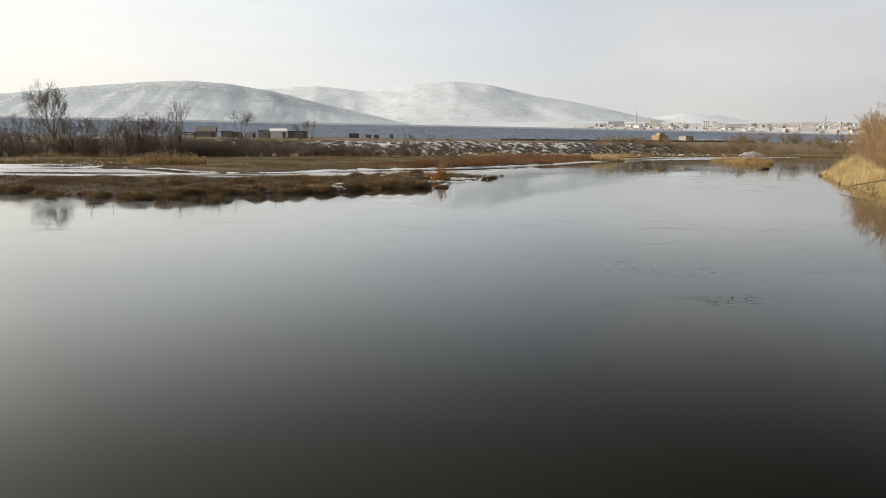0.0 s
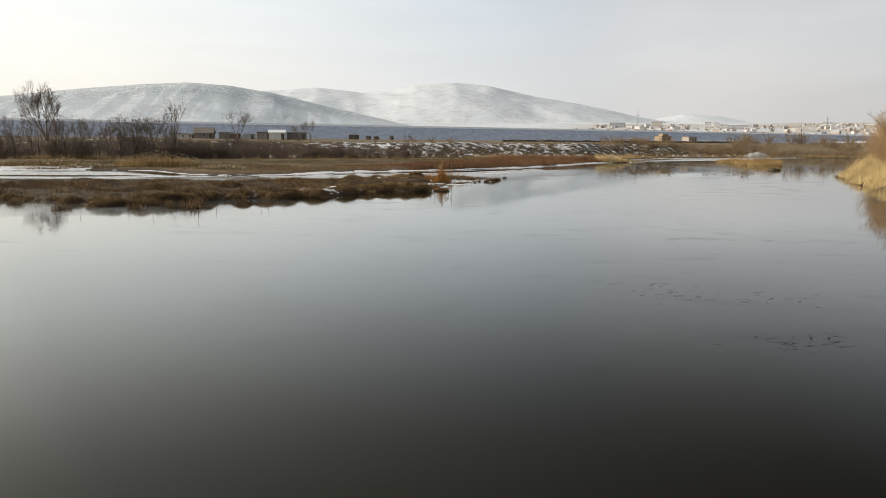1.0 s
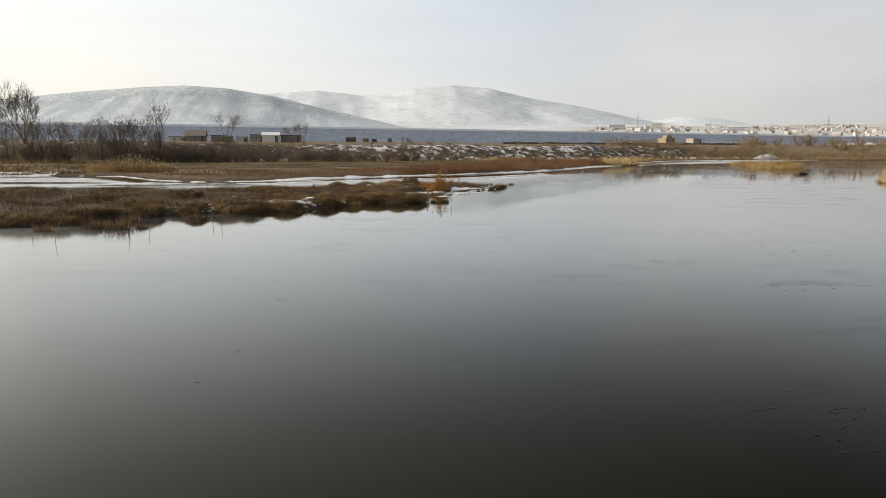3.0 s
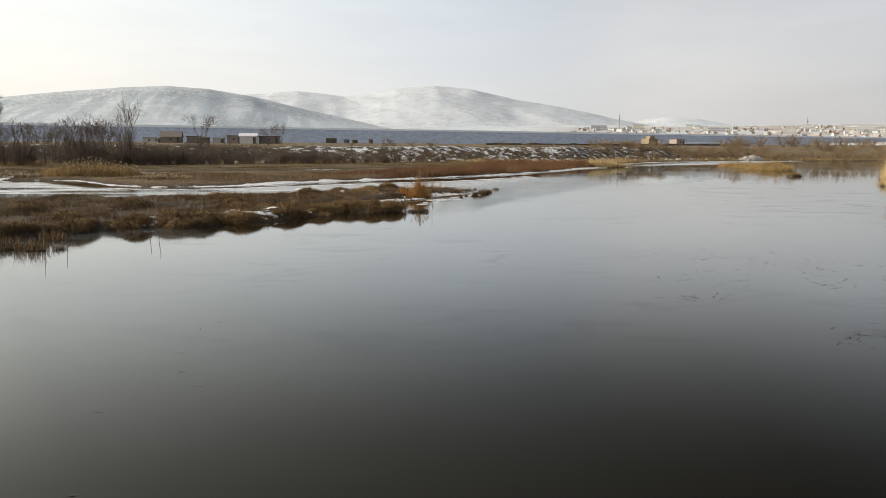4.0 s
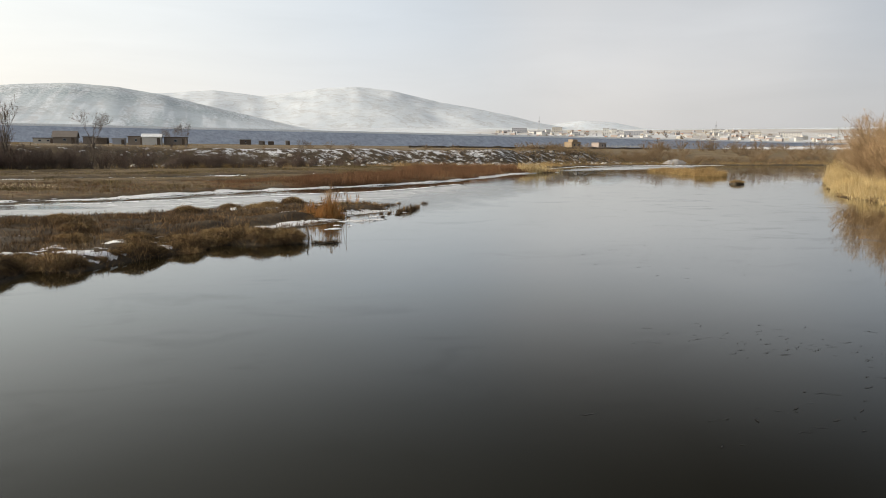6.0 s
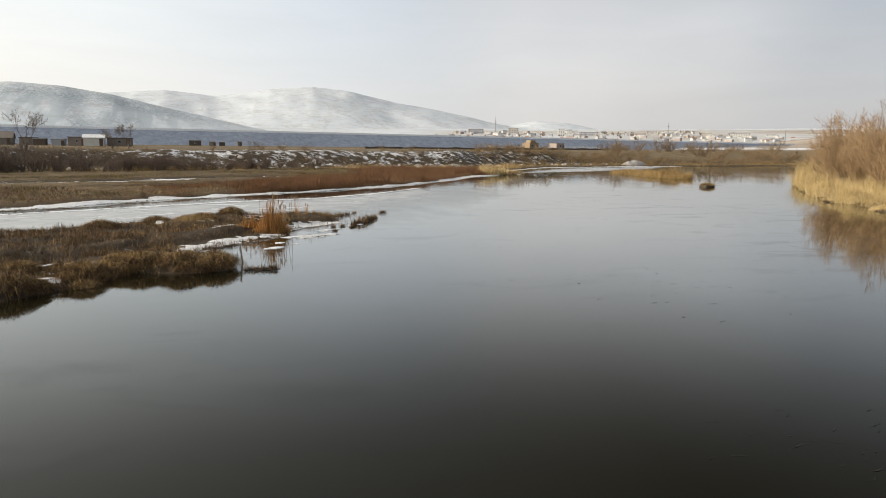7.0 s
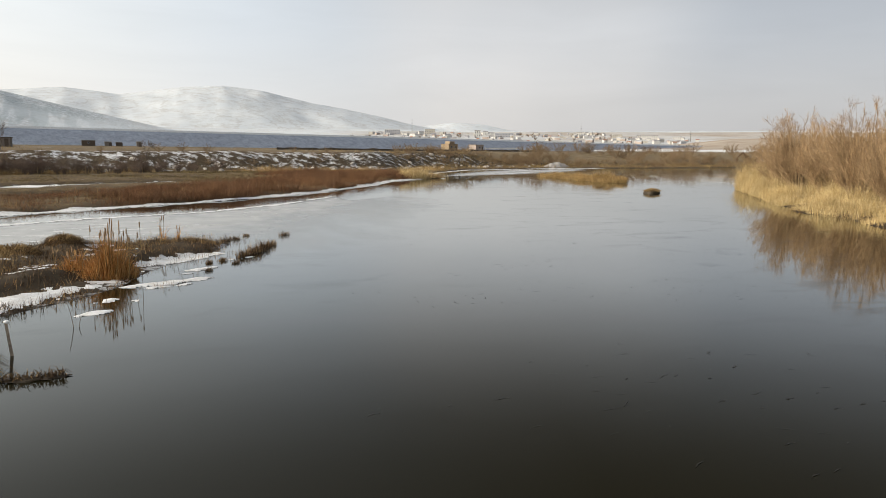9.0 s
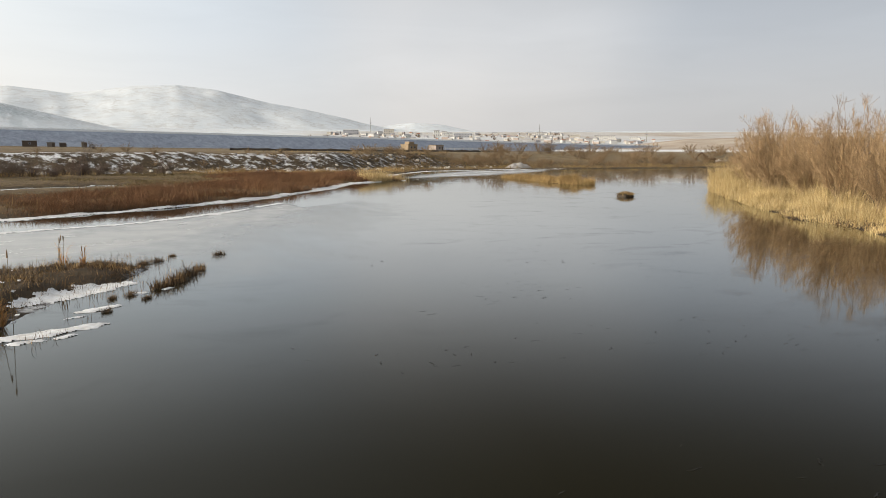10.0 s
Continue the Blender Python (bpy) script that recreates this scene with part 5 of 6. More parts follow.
P = sow(rng, (3, 56, 12, 75), 60, stubble_zone)
P[:, 2] = -0.05
tagged(part("stubble", blade_mesh("stubble", P, rng.uniform(0.12, 0.35, len(P)), rng.uniform(0.008, 0.014, len(P)), rng.uniform(0.0, 0.7, len(P)), rng), M["sedge"]), "dead brown stalks standing in the shallow water", "reeds", kind="stuff")


def make_flecks():
    """Leaf scraps and slivers of skim ice drifting in loose lines."""
    rng = rng_of(401)
    V, F = [], []
    for _ in range(24):
        cx, cy = rng.uniform(-2, 46), rng.uniform(22, 112)
        if inside_by(NEAR_SPIT, np.array([cx]), np.array([cy]))[0] > -1.5 or inside_by(RIGHT_BANK, np.array([cx]), np.array([cy]))[0] > -2 or inside_by(MID_LAND, np.array([cx]), np.array([cy]))[0] > -2:
            continue
        run = rng.uniform(0, math.pi)
        for _ in range(rng.integers(4, 16)):
            q = rng.normal(0, 1.0)
            x = cx + math.cos(run) * q * 1.3 + rng.normal(0, 0.25)
            y = cy + math.sin(run) * q * 2.4 + rng.normal(0, 0.5)
            a, l, w = rng.uniform(0, math.pi), rng.uniform(0.02, 0.09) * (0.5 + cy / 60), rng.uniform(0.004, 0.009) * (0.5 + cy / 50)
            k = len(V)
            for u, v in ((-l, 0), (-l * 0.3, w), (l * 0.5, w * 0.8), (l, 0), (l * 0.4, -w), (-l * 0.4, -w * 0.7)):
                V.append((x + u * math.cos(a) - v * math.sin(a), y + u * math.sin(a) + v * math.cos(a), 0.008))
            F.append(tuple(range(k, k + 6)))
    me = bpy.data.meshes.new("drift_flecks")
    me.from_pydata(V, [], F)
    tagged(part("drift_flecks", me, M["skim"]), "dark leaf scraps drifting on the still water", "debris", kind="stuff")


make_flecks()


def make_cracks():
    """Loose clusters of dark slivers where the skim ice has broken up."""
    rng = rng_of(402)
    V, F = [], []
    clusters = ((6.2, 17.6, 0.7), (6.8, 16.3, 0.6), (8.1, 16.0, 0.6), (6.9, 12.8, 0.35), (7.3, 12.5, 0.35), (10.0, 25.7, 0.6), (12.7, 25.6, 1.0), (13.9, 34.4, 1.2), (17.6, 28.5, 1.3), (10.9, 36.1, 1.2),
                (11.3, 35.2, 0.8), (10.1, 31.8, 1.1), (13.7, 33.8, 1.2), (12.2, 32.0, 0.6), (12.9, 30.6, 0.7), (8.7, 29.3, 0.5), (17.3, 44.1, 2.6), (14.7, 48.3, 2.4), (27.6, 51.6, 2.5), (19.9, 55.2, 2.6),
                (24.0, 45.0, 1.8), (28.0, 62.0, 2.4), (36.0, 75.0, 2.2), (23.0, 70.0, 2.2), (18.5, 62.0, 1.8), (33.0, 66.0, 1.6), (40.0, 90.0, 2.4), (21.0, 36.5, 1.2), (30.0, 84.0, 2.0))
    for cx, cy, size in clusters:
        run = rng.uniform(-0.4, 0.5)
        for _ in range(int(14 + 12 * size)):
            q, o = rng.normal(0, 1.1) * size, rng.normal(0, 0.5) * size
            x, y = cx + math.cos(run) * q - math.sin(run) * o, cy + math.sin(run) * q + math.cos(run) * o
            a, n = 0.2 + rng.normal(0, 0.4), int(rng.integers(4, 8))
            l, w = rng.uniform(0.02, 0.17), rng.uniform(0.004, 0.012)
            u = np.linspace(-l, l, n)
            mid = rng.normal(0, 0.12, n) * l
            half = w * (1 - np.abs(u / l) ** 2 * 0.85) * rng.uniform(0.35, 1.2, n)
            k = len(V)
            for side in (1, -1):
                for p, c, h in zip(u, mid, half):
                    v = c + side * h
                    V.append((x + p * math.cos(a) - v * math.sin(a), y + p * math.sin(a) + v * math.cos(a), 0.007))
            F += [(k + i, k + i + 1, k + n + i + 1, k + n + i) for i in range(n - 1)]
    me = bpy.data.meshes.new("broken_skim_ice")
    me.from_pydata(V, [], F)
    tagged(part("broken_skim_ice", me, M["skim"]), "dark slivers and cracks of broken skim ice", "skim ice", kind="stuff")


make_cracks()


def make_stick(x, y, height, lx, ly, r, seed, name="stick", label="thin bare stick standing in the shallow water", mat="driftwood"):
    rng = rng_of(seed)
    s = np.linspace(0, 1, 6)[:, None]
    p = np.array([[0, 0, -0.5]]) + s * np.array([[lx, ly, height + 0.5]]) + rng.normal(0, 0.02, (6, 3)) * s
    me = np_mesh(name, *tubes(p[None], np.linspace(r, r * 0.5, 6)[None]))
    ob = part(name, me, M[mat])
    ob.location = (x, y, 0)
    return tagged(ob, label, "stick", "sticks in the shallows")


for n, (x, y, h, lx, ly, r) in enumerate(((3.7, 56.1, 0.55, -0.16, 0.1, 0.012), (3.74, 56.12, 0.2, 0.03, 0.0, 0.012), (-10.3, 33.9, 0.4, 0.1, 0, 0.012), (-8.3, 37.4, 0.5, -0.1, 0, 0.012), (-6.4, 40.2, 0.6, 0.05, 0, 0.014), (-6.9, 40.9, 0.55, 0.02, 0, 0.014), (-9.4, 38.4, 0.9, -0.15, 0, 0.014), (-15.2, 35.6, 0.7, 0.1, 0, 0.014), (-14.1, 35.9, 0.5, -0.1, 0, 0.012), (-12.2, 36.3, 0.5, 0.1, 0, 0.012))):
    make_stick(x, y, h, lx, ly, r, 410 + n, mat="driftwood" if n < 2 else "bark")

post = thing("mooring_post", "weathered grey post with a snow cap in shallow water", "post", "", (2.79, 53.96, 0))
p = np.array([[0.03, 0, -0.8], [0.01, 0, 0.0], [-0.03, 0.01, 0.35], [-0.06, 0.01, 0.66]])
part("shaft", np_mesh("shaft", *tubes(p[None], np.array([[0.035, 0.035, 0.032, 0.03]]))), M["driftwood"], post)
bm = bmesh.new()
bmesh.ops.create_icosphere(bm, subdivisions=3, radius=1)
for v in bm.verts:
    v.co = Vector((v.co.x * 0.05, v.co.y * 0.05, v.co.z * 0.03)) * (1 + 0.2 * noise.noise(v.co * 2)) + Vector((-0.05, 0.01, 0.67))
part("snow_cap", bm, M["snow"], post, "white snow cap")

wrack = thing("root_wrack", "dark tangle of roots and dead sedge afloat", "debris", "", (3.4, 52.15, 0))
rng = rng_of(431)
bm = bmesh.new()
bmesh.ops.create_icosphere(bm, subdivisions=3, radius=1)
for v in bm.verts:
    k = 1 + 0.8 * noise.noise(v.co * 2.3)
    v.co = Vector((v.co.x * 0.48 * k, v.co.y * 0.12 * k, v.co.z * 0.05 * k))
part("root_ball", bm, M["mud"], wrack)
n = 260
P = np.stack([rng.uniform(-0.5, 0.55, n), rng.normal(0, 0.05, n), rng.uniform(0.0, 0.07, n)], -1)
part("foliage", blade_mesh("foliage", P, rng.uniform(0.05, 0.24, n), rng.uniform(0.010, 0.02, n), rng.uniform(0.5, 1.7, n), rng), M["tussock_sedge"], wrack)

branch = thing("dead_branch", "pale dead branch reaching over the water", "branch", "", (34.5, 49.5, 0.3))
rng = rng_of(435)
t0 = np.array([[[3, 1.5, 0.3], [1.5, 0.6, 0.5], [0, 0, 0.35], [-1.4, -0.3, 0.12], [-2.6, -0.6, -0.2]]])
part("limb", np_mesh("limb", *tubes(t0, np.array([[0.06, 0.05, 0.04, 0.03, 0.02]]))), M["driftwood"], branch)
t1 = sprout(rng, t0, 9, 0.2, 0.95, 1.2, 0.5, 0.1, 4)
part("twig_mass", np_mesh("twig_mass", *tubes(t1, taper(t1, 0.02, 0.008, rng))), M["driftwood"], branch)

# the grass-topped stone in the river, and the snowy gravel heap
stone = thing("mid_river_boulder", "low boulder capped with olive grass in the river", "boulder", "", (53.4, 102.2, 0))
bm = bmesh.new()
bmesh.ops.create_icosphere(bm, subdivisions=3, radius=1)
for v in bm.verts:
    k = 1 + 0.25 * noise.noise(v.co * 1.5 + Vector((7, 0, 0)))
    v.co = Vector((v.co.x * 0.85 * k, v.co.y * 0.7 * k, v.co.z * 0.32 * k + 0.02))
part("rock", bm, M["mud"], stone, "wet dark stone")
n = 520
rng = rng_of(441)
q, a = np.sqrt(rng.uniform(0, 1, n)), rng.uniform(0, 2 * np.pi, n)
P = np.stack([np.cos(a) * q * 0.78, np.sin(a) * q * 0.62, 0.29 * np.sqrt(1 - 0.9 * q ** 2)], -1)
part("foliage", blade_mesh("foliage", P, rng.uniform(0.2, 0.45, n), rng.uniform(0.03, 0.05, n), np.clip(0.6 + 0.8 * q, 0, 1.4), rng, a), M["amber_grass"], stone, "drooping olive-brown grass")

heap = bmesh.new()
bmesh.ops.create_grid(heap, x_segments=40, y_segments=24, size=1)
for v in heap.verts:
    r = math.hypot(v.co.x, v.co.y)
    h = max(0.0, 1 - r ** 2) ** 0.8
    v.co = Vector((v.co.x * 5.4, v.co.y * 3.0, 1.5 * h * (1 + 0.5 * noise.noise(v.co * 3.0)) - 0.25))
ob = part("gravel_mound", heap, M["stone"])
ob.location = (115, 231.5, ground_z(115, 231.5) - 0.05)
ob.rotation_euler = (0, 0, radians(20))
tagged(ob, "grey heap of gravel dusted with snow on the far bank", "gravel heap")


# ---- stones along the bank ----
def stone_mesh(seed, mat):
    bm = bmesh.new()
    bmesh.ops.create_icosphere(bm, subdivisions=2, radius=1)
    for v in bm.verts:
        k = 1 + 0.35 * noise.noise(v.co * 1.3 + Vector((seed, seed * 2, 0)))
        v.co = Vector((v.co.x * k, v.co.y * 0.8 * k, v.co.z * 0.62 * k))
    me = bpy.data.meshes.new("boulder")
    bm.to_mesh(me)
    bm.free()
    me.materials.append(mat)
    return me


stones = [stone_mesh(s, M[m]) for s, m in ((1, "stone"), (2, "pale_stone"), (3, "pale_stone"), (4, "stone"))]
rng = rng_of(451)
for n in range(120):
    x = rng.uniform(-40, 118)
    y = float(np.interp(x, [-45, -15, 30, 55, 72, 108, 150], [164, 180, 192, 199, 217, 235, 241])) + rng.normal(2.0, 4.0)
    z = ground_z(x, y)
    if z < 0.1:
        continue
    k = rng.uniform(0.25, 0.75) * (1.3 if rng.uniform() < 0.15 else 1.0)
    ob = new("boulder", stones[n % 4])
    ob.matrix_basis = pose(x, y, z + 0.1 * k, rng.uniform(-15, 15), rng.uniform(-15, 15), rng.uniform(0, 360)) @ Matrix.Diagonal((k, k, k, 1))
    tagged(ob, "pale weathered boulder on the stony bank" if n % 4 in (1, 2) else "grey weathered boulder on the stony bank", "boulder", "boulders on the bank")


# ---- buildings ----
def wall_paint(name, c, dirt=0.75):
    m = Mat(name, 0.85, 0.3)
    m.colour(m.mix(m.remap(m.noise(0.7, 5.0), 0.4, 0.75, 0.0, 0.45), c, tuple(v * dirt for v in c)))
    m.bump(m.noise(6.0, 4.0), 0.2, 0.02)
    return m.m


M["white_wall"] = wall_paint("white_wall", (0.52, 0.515, 0.50))
M["cream_wall"] = wall_paint("cream_wall", (0.44, 0.42, 0.38))
M["grey_wall"] = wall_paint("grey_wall", (0.34, 0.35, 0.38))
M["pink_wall"] = wall_paint("pink_wall", (0.37, 0.32, 0.29))
M["mud_brick"] = wall_paint("mud_brick", (0.19, 0.165, 0.145), 0.6)
M["tan_block"] = wall_paint("tan_block", (0.32, 0.25, 0.17))
M["dark_plank"] = wall_paint("dark_plank", (0.095, 0.075, 0.06))
M["tile_roof"] = wall_paint("tile_roof", (0.30, 0.17, 0.12))
M["grey_roof"] = wall_paint("grey_roof", (0.28, 0.28, 0.29))
M["pale_roof"] = wall_paint("pale_roof", (0.42, 0.43, 0.45))
M["steel"] = wall_paint("steel", (0.30, 0.32, 0.34))
glass = Mat("window_glass", 0.08, 0.5).colour((0.03, 0.04, 0.05))
M["glass"] = glass.m
M["machine"] = wall_paint("machine", (0.12, 0.075, 0.045))
M["rubber"] = wall_paint("rubber", (0.03, 0.03, 0.03))


def box(bm, x0, y0, z0, x1, y1, z1, bevel=0.0):
    out = bmesh.ops.create_cube(bm, size=1, matrix=Matrix.Translation(((x0 + x1) / 2, (y0 + y1) / 2, (z0 + z1) / 2)) @ Matrix.Diagonal((x1 - x0, y1 - y0, z1 - z0, 1)))
    if bevel:
        bmesh.ops.bevel(bm, geom=list({e for v in out["verts"] for e in v.link_edges}), offset=bevel, segments=1, affect="EDGES")


def boxed(*dims, bevel=0.0):
    bm = bmesh.new()
    box(bm, *dims, bevel)
    return bm


def gable(w, d, eave, ridge, over=0.3, thick=0.15):
    """A pitched roof slab with overhang, ridge along x."""
    bm = bmesh.new()
    x0, x1 = -w / 2 - over, w / 2 + over
    drop = (ridge - eave) / (d / 2) * over
    prof = [(-d / 2 - over, eave - drop), (0, ridge), (d / 2 + over, eave - drop), (d / 2 + over, eave - drop + thick), (0, ridge + thick * 1.2), (-d / 2 - over, eave - drop + thick)]
    a = [bm.verts.new((x0, y, z)) for y, z in prof]
    b = [bm.verts.new((x1, y, z)) for y, z in prof]
    for i in range(6):
        j = (i + 1) % 6
        bm.faces.new((a[i], a[j], b[j], b[i]))
    bm.faces.new((a[0], a[5], a[4], a[1]))
    bm.faces.new((a[1], a[4], a[3], a[2]))
    bm.faces.new((b[1], b[4], b[5], b[0]))
    bm.faces.new((b[2], b[3], b[4], b[1]))
    bmesh.ops.recalc_face_normals(bm, faces=bm.faces)
    return bm


def walls(w, d, eave, ridge):
    """Walls with gable ends as one shell, sunk a little into the ground."""
    bm = bmesh.new()
    prof = [(-d / 2, -0.8), (-d / 2, eave), (0, ridge), (d / 2, eave), (d / 2, -0.8)]
    a = [bm.verts.new((-w / 2, y, z)) for y, z in prof]
    b = [bm.verts.new((w / 2, y, z)) for y, z in prof]
    for i in range(5):
        j = (i + 1) % 5
        bm.faces.new((a[i], a[j], b[j], b[i]))
    bm.faces.new(a[::-1])
    bm.faces.new(b)
    bmesh.ops.recalc_face_normals(bm, faces=bm.faces)
    return bm


def put_window(parent, x, y, z, w, h, front=-1):
    """A framed pane on a wall that faces along y."""
    win = part("window", boxed(x - w / 2, y - 0.05, z - h / 2, x + w / 2, y + 0.05, z + h / 2), M["grey_wall"], parent)
    part("pane", boxed(x - w * 0.4, y + front * 0.06 - 0.01, z - h * 0.4, x + w * 0.4, y + front * 0.06 + 0.01, z + h * 0.4), M["glass"], win, "dark glass")


def make_house(x, y, turn, w, d, eave, ridge, wall, roof, label, name="house", group="", windows=2, chimney=False, door=True):
    ob = thing(name, label, name.replace("_", " "), group, (x, y, ground_z(x, y)), radians(turn))
    part("wall", walls(w, d, eave, max(ridge - 0.05, eave + 0.01)), M[wall], ob)
    if ridge > eave + 0.1:
        part("roof", gable(w, d, eave, ridge), M[roof], ob)
    else:
        part("roof", boxed(-w / 2 - 0.2, -d / 2 - 0.2, eave - 0.02, w / 2 + 0.2, d / 2 + 0.2, eave + 0.22, bevel=0.05), M[roof], ob)
    for k in range(windows):
        put_window(ob, -w / 2 + (k + 0.8) * w / (windows + 0.6), -d / 2 - 0.04, eave * 0.58, min(1.2, w * 0.14), min(1.3, eave * 0.35))
    if door:
        part("door", boxed(w * 0.36 - 0.45, -d / 2 - 0.07, -0.05, w * 0.36 + 0.45, -d / 2 + 0.02, min(2.0, eave - 0.2), bevel=0.02), M["dark_plank"], ob, "dark plank door")
    if chimney:
        part("chimney", boxed(w * 0.2 - 0.3, 0.4, eave, w * 0.2 + 0.3, 1.0, ridge + 0.8, bevel=0.04), M["pink_wall"], ob)
    return ob


# farm sheds on the terrace
make_house(-68.9, 265.7, 8, 6.4, 5.2, 2.0, 3.7, "mud_brick", "mud_brick", "low brown mud-brick house with a pitched roof", "farm_house", "sheds on the terrace", 1)
make_house(-75.5, 268, 8, 6.0, 4.0, 1.5, 1.5, "cream_wall", "dark_plank", "low ruined tan block shed", "shed", "sheds on the terrace", 2)
make_house(-60.8, 263, 12, 4.6, 4.0, 2.0, 2.0, "mud_brick", "dark_plank", "low dark flat-roofed shed beside the farm house", "shed", "sheds on the terrace", 0)
make_house(-56.5, 258, 2, 3.0, 3.0, 1.8, 1.8, "dark_plank", "grey_roof", "small dark plank shed", "shed", "sheds on the terrace", 0)
make_house(-46.2, 255, 6, 4.4, 4.0, 2.4, 2.4, "mud_brick", "dark_plank", "dark flat-roofed shed on the terrace", "shed", "sheds on the terrace", 1)
make_house(-41.2, 252, 6, 5.2, 4.5, 2.3, 3.1, "white_wall", "snow", "small white hut with a snow-covered roof", "shed", "sheds on the terrace", 0)
make_house(-35.2, 256, 4, 6.4, 4.0, 2.2, 2.2, "mud_brick", "dark_plank", "long brown shed with a flat roof", "shed", "sheds on the terrace", 1)
make_house(-52.0, 259, 4, 3.4, 3.0, 1.6, 1.6, "grey_wall", "grey_roof", "low grey lean-to shed", "shed", "sheds on the terrace", 0)
make_house(-20.5, 329, 6, 4.4, 3.4, 1.9, 1.9, "dark_plank", "steel", "dark flat-roofed shed below the embankment", "shed", "sheds below the embankment", 1)
make_house(-14.2, 330, 6, 2.2, 2.2, 1.5, 1.5, "mud_brick", "grey_roof", "small dark shed below the embankment", "shed", "sheds below the embankment", 0)
make_house(-10.6, 331, 6, 2.0, 2.0, 1.4, 1.4, "dark_plank", "grey_roof", "small dark shed below the embankment", "shed", "sheds below the embankment", 0)
make_house(-4.0, 333, 6, 1.5, 1.5, 1.8, 1.8, "mud_brick", "grey_roof", "narrow dark hut standing alone", "shed", "sheds below the embankment", 0)
make_house(131.5, 363.3, 30, 6.8, 4.6, 2.9, 2.9, "tan_block", "tan_block", "tan block hut with a flat roof and small window", "hut", "tan huts on the far terrace", 2)
part("upper_room", boxed(-1.6, -1.4, 2.9, 2.2, 1.4, 4.3, bevel=0.06), M["tan_block"], bpy.data.objects["hut"])
make_house(143.2, 358.5, 30, 6.0, 4.2, 2.7, 2.7, "pink_wall", "tan_block", "reddish-tan block hut with a flat roof", "hut", "tan huts on the far terrace", 1)
wall = tagged(part("low_wall", boxed(-9, -0.25, -0.6, 9, 0.25, 1.5, bevel=0.08), M["cream_wall"]), "low pale block wall below the embankment", "wall")
wall.location, wall.rotation_euler = (115.2, 359.6, ground_z(115.2, 359.6)), (0, 0, radians(24))

fence = thing("fence", "pale post-and-rail fence on the far terrace", "fence", "", (146.5, 335.5, ground_z(146.5, 335.5)), radians(-22))
for k in range(9):
    part("post", boxed(k * 2 - 8.1, -0.1, -0.8, k * 2 - 7.9, 0.1, 1.8, bevel=0.02), M["cream_wall"], fence)
for z in (0.6, 1.3):
    part("rail", boxed(-8, -0.16, z - 0.07, 8, -0.1, z + 0.07, bevel=0.01), M["cream_wall"], fence)

# dark earth berm along the terrace
berm = bmesh.new()
last = None
for k in range(60):
    x = 40 + k * 2.2
    y = 285 + k * 0.95 + 1.5 * noise.noise((k * 0.3, 3.0, 0.0))
    g, h = ground_z(x, y), 0.75 + 0.35 * noise.noise((k * 0.5, 8.0, 0.0))
    row = [berm.verts.new((x, y + o, g + z * h)) for o, z in ((-1.8, -0.4), (-0.6, 0.9), (0.5, 1.0), (1.9, -0.4))]
    if last:
        for q in range(3):
            berm.faces.new((last[q], row[q], row[q + 1], last[q + 1]))
    last = row
bmesh.ops.recalc_face_normals(berm, faces=berm.faces)
tagged(part("earth_berm", berm, M["mud"]), "low dark earth berm across the terrace", "berm", kind="structure")

# excavator and car beside the far bank
gz = ground_z(231, 276)
digger = thing("excavator", "dark brown tracked excavator with a folded arm", "excavator", "", (231, 276, gz), radians(-20))
for s in (-1, 1):
    part("track", boxed(-2.0, s * 1.2 - 0.35, -0.1, 2.0, s * 1.2 + 0.35, 0.85, bevel=0.25), M["rubber"], digger)
part("body", boxed(-0.6, -1.4, 0.85, 2.3, 1.4, 2.1, bevel=0.15), M["machine"], digger)
cab = part("cab", boxed(-1.6, 0.3, 0.9, -0.3, 1.4, 2.9, bevel=0.1), M["machine"], digger)
part("cab_window", boxed(-1.63, 0.45, 1.8, -1.58, 1.25, 2.7), M["glass"], cab)


def bar(name, a, b, r0, r1, mat, parent):
    p = np.array([[a, np.array(a) * 0.5 + np.array(b) * 0.5, b]], float)
    return part(name, np_mesh(name, *tubes(p, np.array([[r0, (r0 + r1) / 2, r1]]))), mat, parent)


bar("boom", (-0.8, 0, 1.6), (-3.4, 0, 4.3), 0.38, 0.3, M["machine"], digger)
bar("stick_arm", (-3.2, 0, 4.4), (-5.6, 0, 2.0), 0.3, 0.2, M["machine"], digger)
part("bucket", boxed(-6.1, -0.5, 0.9, -5.1, 0.5, 1.9, bevel=0.2), M["machine"], digger)
car = thing("car", "white car parked beside the excavator", "car", "", (239.5, 278, ground_z(239.5, 278)), radians(-20))
part("body", boxed(-2.1, -0.85, 0.3, 2.1, 0.85, 0.95, bevel=0.15), M["white_wall"], car)
cabin = part("cabin", boxed(-1.2, -0.75, 0.93, 1.1, 0.75, 1.5, bevel=0.2), M["white_wall"], car)
part("side_window", boxed(-0.95, -0.78, 1.05, 0.85, -0.74, 1.38), M["glass"], cabin)
for sx in (-1.3, 1.3):
    for sy in (-0.8, 0.8):
        wb = bmesh.new()
        bmesh.ops.create_cone(wb, cap_ends=True, segments=14, radius1=0.33, radius2=0.33, depth=0.22, matrix=Matrix.Translation((sx, sy, 0.33)) @ Matrix.Rotation(math.pi / 2, 4, "X"))
        part("wheel", wb, M["rubber"], car)


# ---- the town on the slope ----
def on_bearing(az, r):
    a = radians(az)
    return 4 + r * math.sin(a), 20 + r * math.cos(a)


rng = rng_of(501)
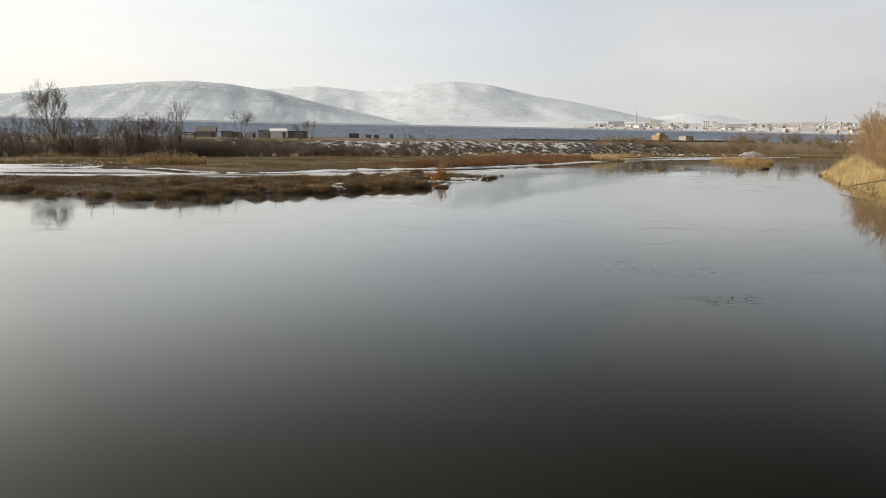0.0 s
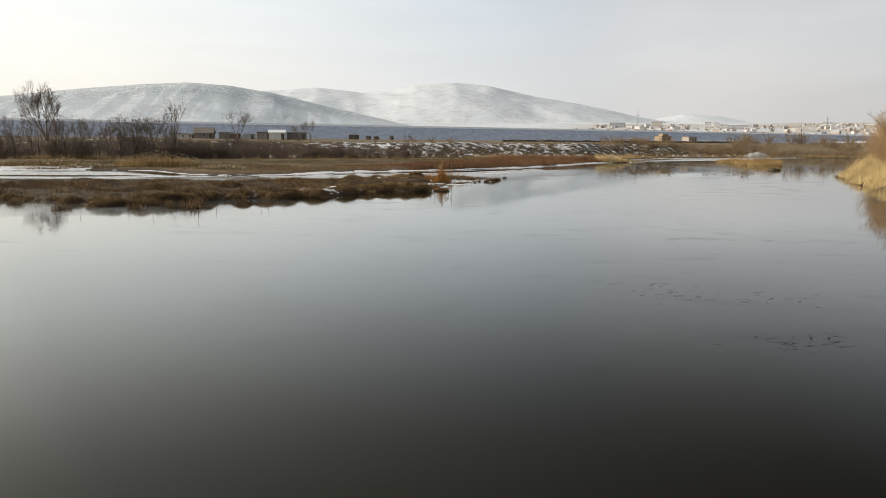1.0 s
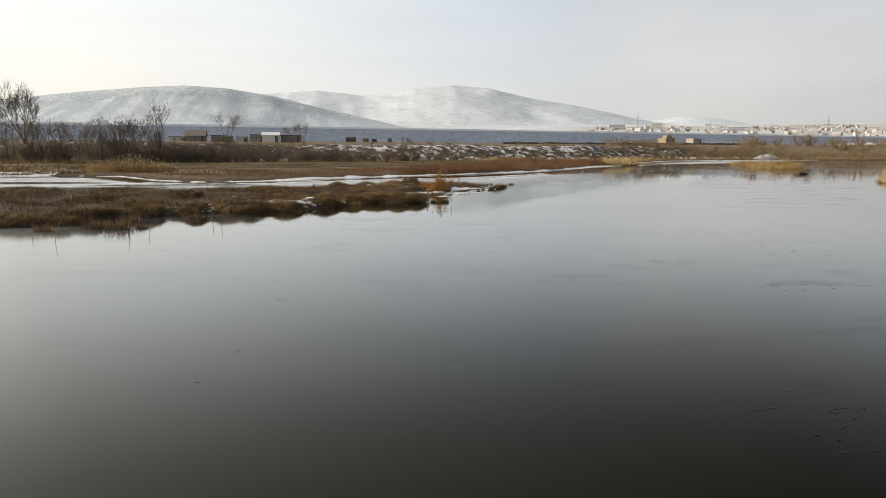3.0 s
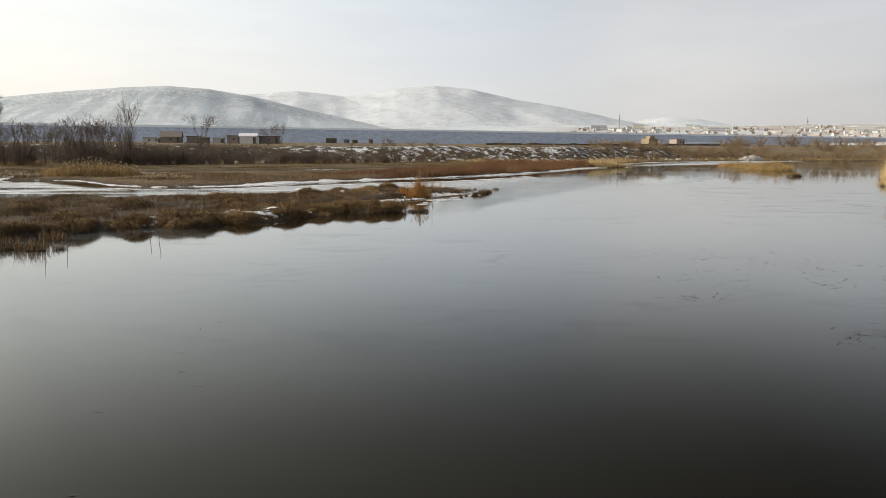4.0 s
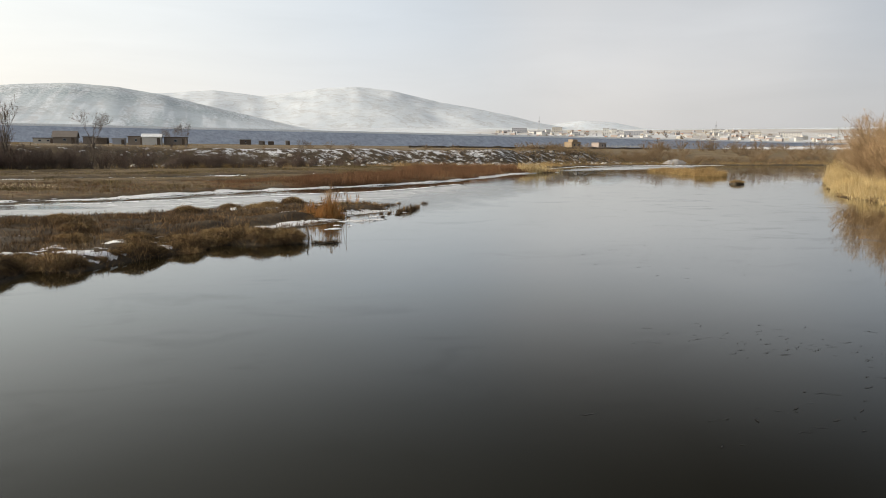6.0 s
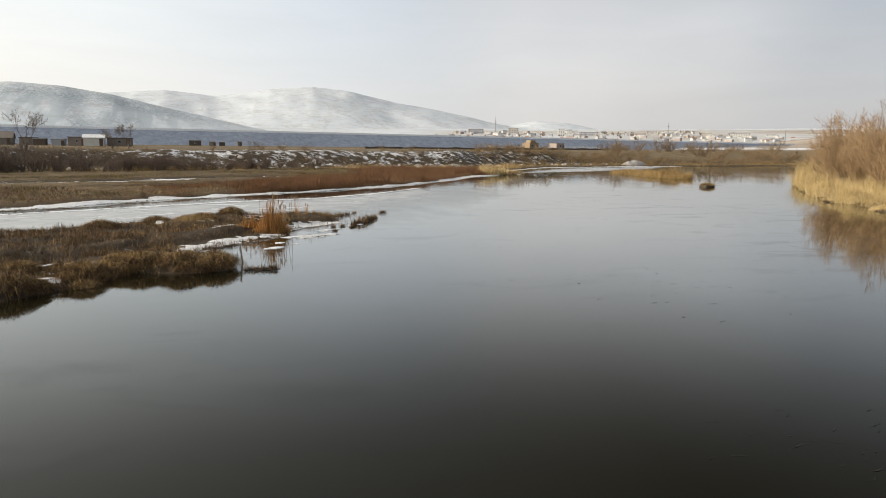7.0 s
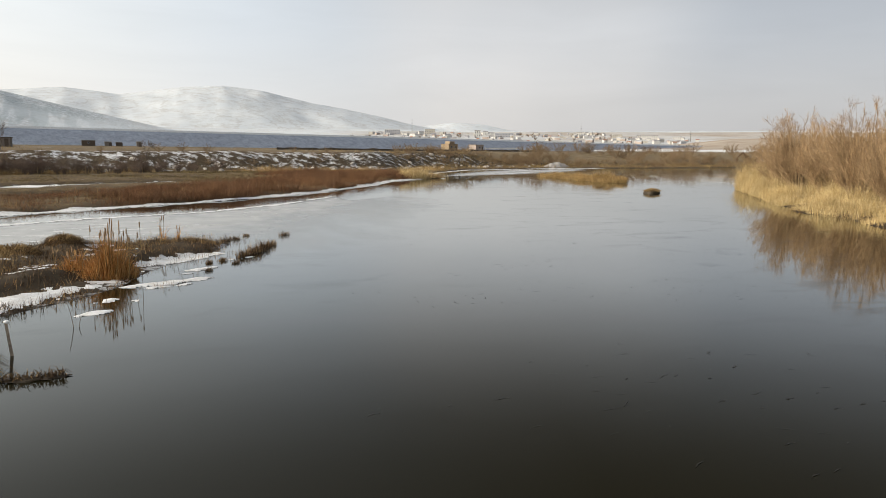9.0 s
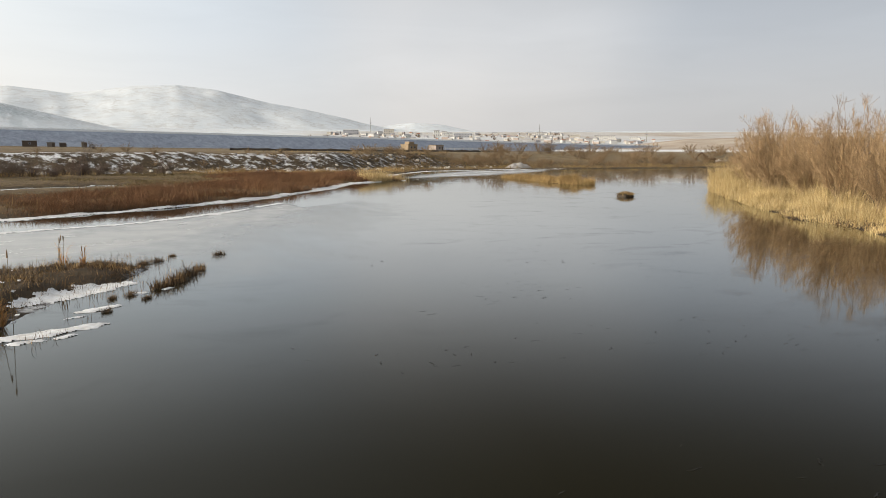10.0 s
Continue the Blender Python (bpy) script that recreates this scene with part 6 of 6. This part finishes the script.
kinds = [("white_wall", "tile_roof", "white house with a red-brown roof on the town slope"), ("white_wall", "pale_roof", "white house with a frosted roof on the town slope"),
         ("cream_wall", "pale_roof", "cream house with a frosted roof on the town slope"), ("grey_wall", "grey_roof", "grey house with a grey roof on the town slope"),
         ("pink_wall", "pale_roof", "pinkish house with a frosted roof on the town slope"), ("white_wall", "grey_roof", "white house with a grey roof on the town slope")]
models = []
for n, (wm, rm, label) in enumerate(kinds):
    w, d, eave = 11 + 2.0 * n, 10 + n % 3, 6.0 + 1.4 * (n % 3)
    ob = make_house(0, 0, 0, w, d, eave, eave + 3.0, wm, rm, label, "town_house", "houses of the town", 3, n % 2 == 0, False)
    models.append(ob)
placed = 0
for n in range(205):
    az = rng.uniform(14.5, 39.5)
    r = rng.uniform(1420, 2350) if az < 33 else rng.uniform(1350, 1750)
    if az < 18 and rng.uniform() < 0.4:
        continue
    x, y = on_bearing(az, r)
    m = pose(x, y, ground_z(x, y) - 0.2, 0, 0, -az + rng.uniform(-40, 40)) @ Matrix.Diagonal((1, 1, 1, 1)) @ Matrix.Scale(rng.uniform(0.38, 0.78), 4)
    k = placed % len(models)
    if placed < len(models):
        models[k].matrix_basis = m
    else:
        was = models[k].scale.copy()
        models[k].scale = (1, 1, 1)
        copy_thing(models[k], m)
        models[k].scale = was
    placed += 1


def make_block(az, r, w, d, h, floors, bays, wall, label, glass_band=False):
    x, y = on_bearing(az, r)
    ob = thing("apartment_building", label, "building", "large buildings of the town", (x, y, ground_z(x, y)), radians(-az))
    part("wall", boxed(-w / 2, -d / 2, -3, w / 2, d / 2, h, bevel=0.1), M[wall], ob)
    part("roof", boxed(-w / 2 - 0.6, -d / 2 - 0.6, h + 0.004, w / 2 + 0.6, d / 2 + 0.6, h + 1.1, bevel=0.2), M["snow" if wall != "white_wall" else "grey_roof"], ob)
    for f in range(floors):
        for b in range(bays):
            put_window(ob, -w / 2 + (b + 0.5) * w / bays, -d / 2 - 0.05, (f + 0.55) * h / floors, w / bays * 0.42, h / floors * 0.4)
    return ob


make_block(23.15, 1800, 14, 14, 17, 5, 3, "white_wall", "tall white apartment block in the town")
make_block(23.75, 1800, 12, 14, 15, 5, 3, "white_wall", "tall white apartment block in the town")
make_block(25.2, 1850, 46, 16, 10, 2, 12, "grey_wall", "long grey flat-roofed building in the town")
make_block(35.9, 1700, 44, 16, 10, 3, 9, "white_wall", "long white school building on the town's edge")
make_block(33.7, 1750, 22, 14, 12, 3, 5, "cream_wall", "cream apartment block in the town")
make_block(38.0, 1650, 18, 12, 8, 2, 4, "white_wall", "white apartment block on the town's edge")
make_block(31.0, 2000, 20, 14, 13, 3, 4, "white_wall", "white apartment block in the town")
make_block(19.5, 2200, 30, 14, 15, 3, 6, "cream_wall", "cream apartment block in the town")
make_block(16.6, 2150, 44, 14, 13, 3, 8, "grey_wall", "long grey building in the town")

for az, r, h in ((18.1, 1900, 46), (31.0, 1750, 34), (38.9, 1600, 22)):
    x, y = on_bearing(az, r)
    mast = thing("mast", "slender pale tower rising above the town", "tower", "masts of the town", (x, y, ground_z(x, y)))
    p = np.array([[[0, 0, -2], [0, 0, h * 0.6], [0, 0, h]]], float)
    part("shaft", np_mesh("shaft", *tubes(p, np.array([[1.0, 0.8, 0.3]]))), M["cream_wall"], mast)
    part("balcony", boxed(-1.9, -1.9, h * 0.68, 1.9, 1.9, h * 0.72, bevel=0.3), M["grey_wall"], mast)

# groves of bare trees before the town and on the plain
grove = [make_shrub("grove_tree", "bushy bare grey-brown tree in a far grove", 520 + n, 14, 18, 6, 3, 0.5, (0.2, 0.14, 0.12), (M["tree_twig"], M["brown_twig"]), "far groves", "tree") for n in range(2)]
rng = rng_of(530)
n = 0
for a0, a1, cnt, r0, r1 in ((-4.2, -3.0, 12, 1330, 1360), (-2.6, -1.0, 14, 1330, 1360), (0.5, 2.5, 10, 1350, 1400), (4, 9, 12, 1350, 1450), (9.5, 12.5, 22, 1350, 1450), (13, 20, 22, 1450, 1700), (20, 36, 36, 1450, 2200)):
    for _ in range(cnt):
        x, y = on_bearing(rng.uniform(a0, a1), rng.uniform(r0, r1))
        stand(grove[n % 2], x, y, rng.uniform(0, 360), rng.uniform(0.45, 1.0), 1.6, n < 2)
        n += 1
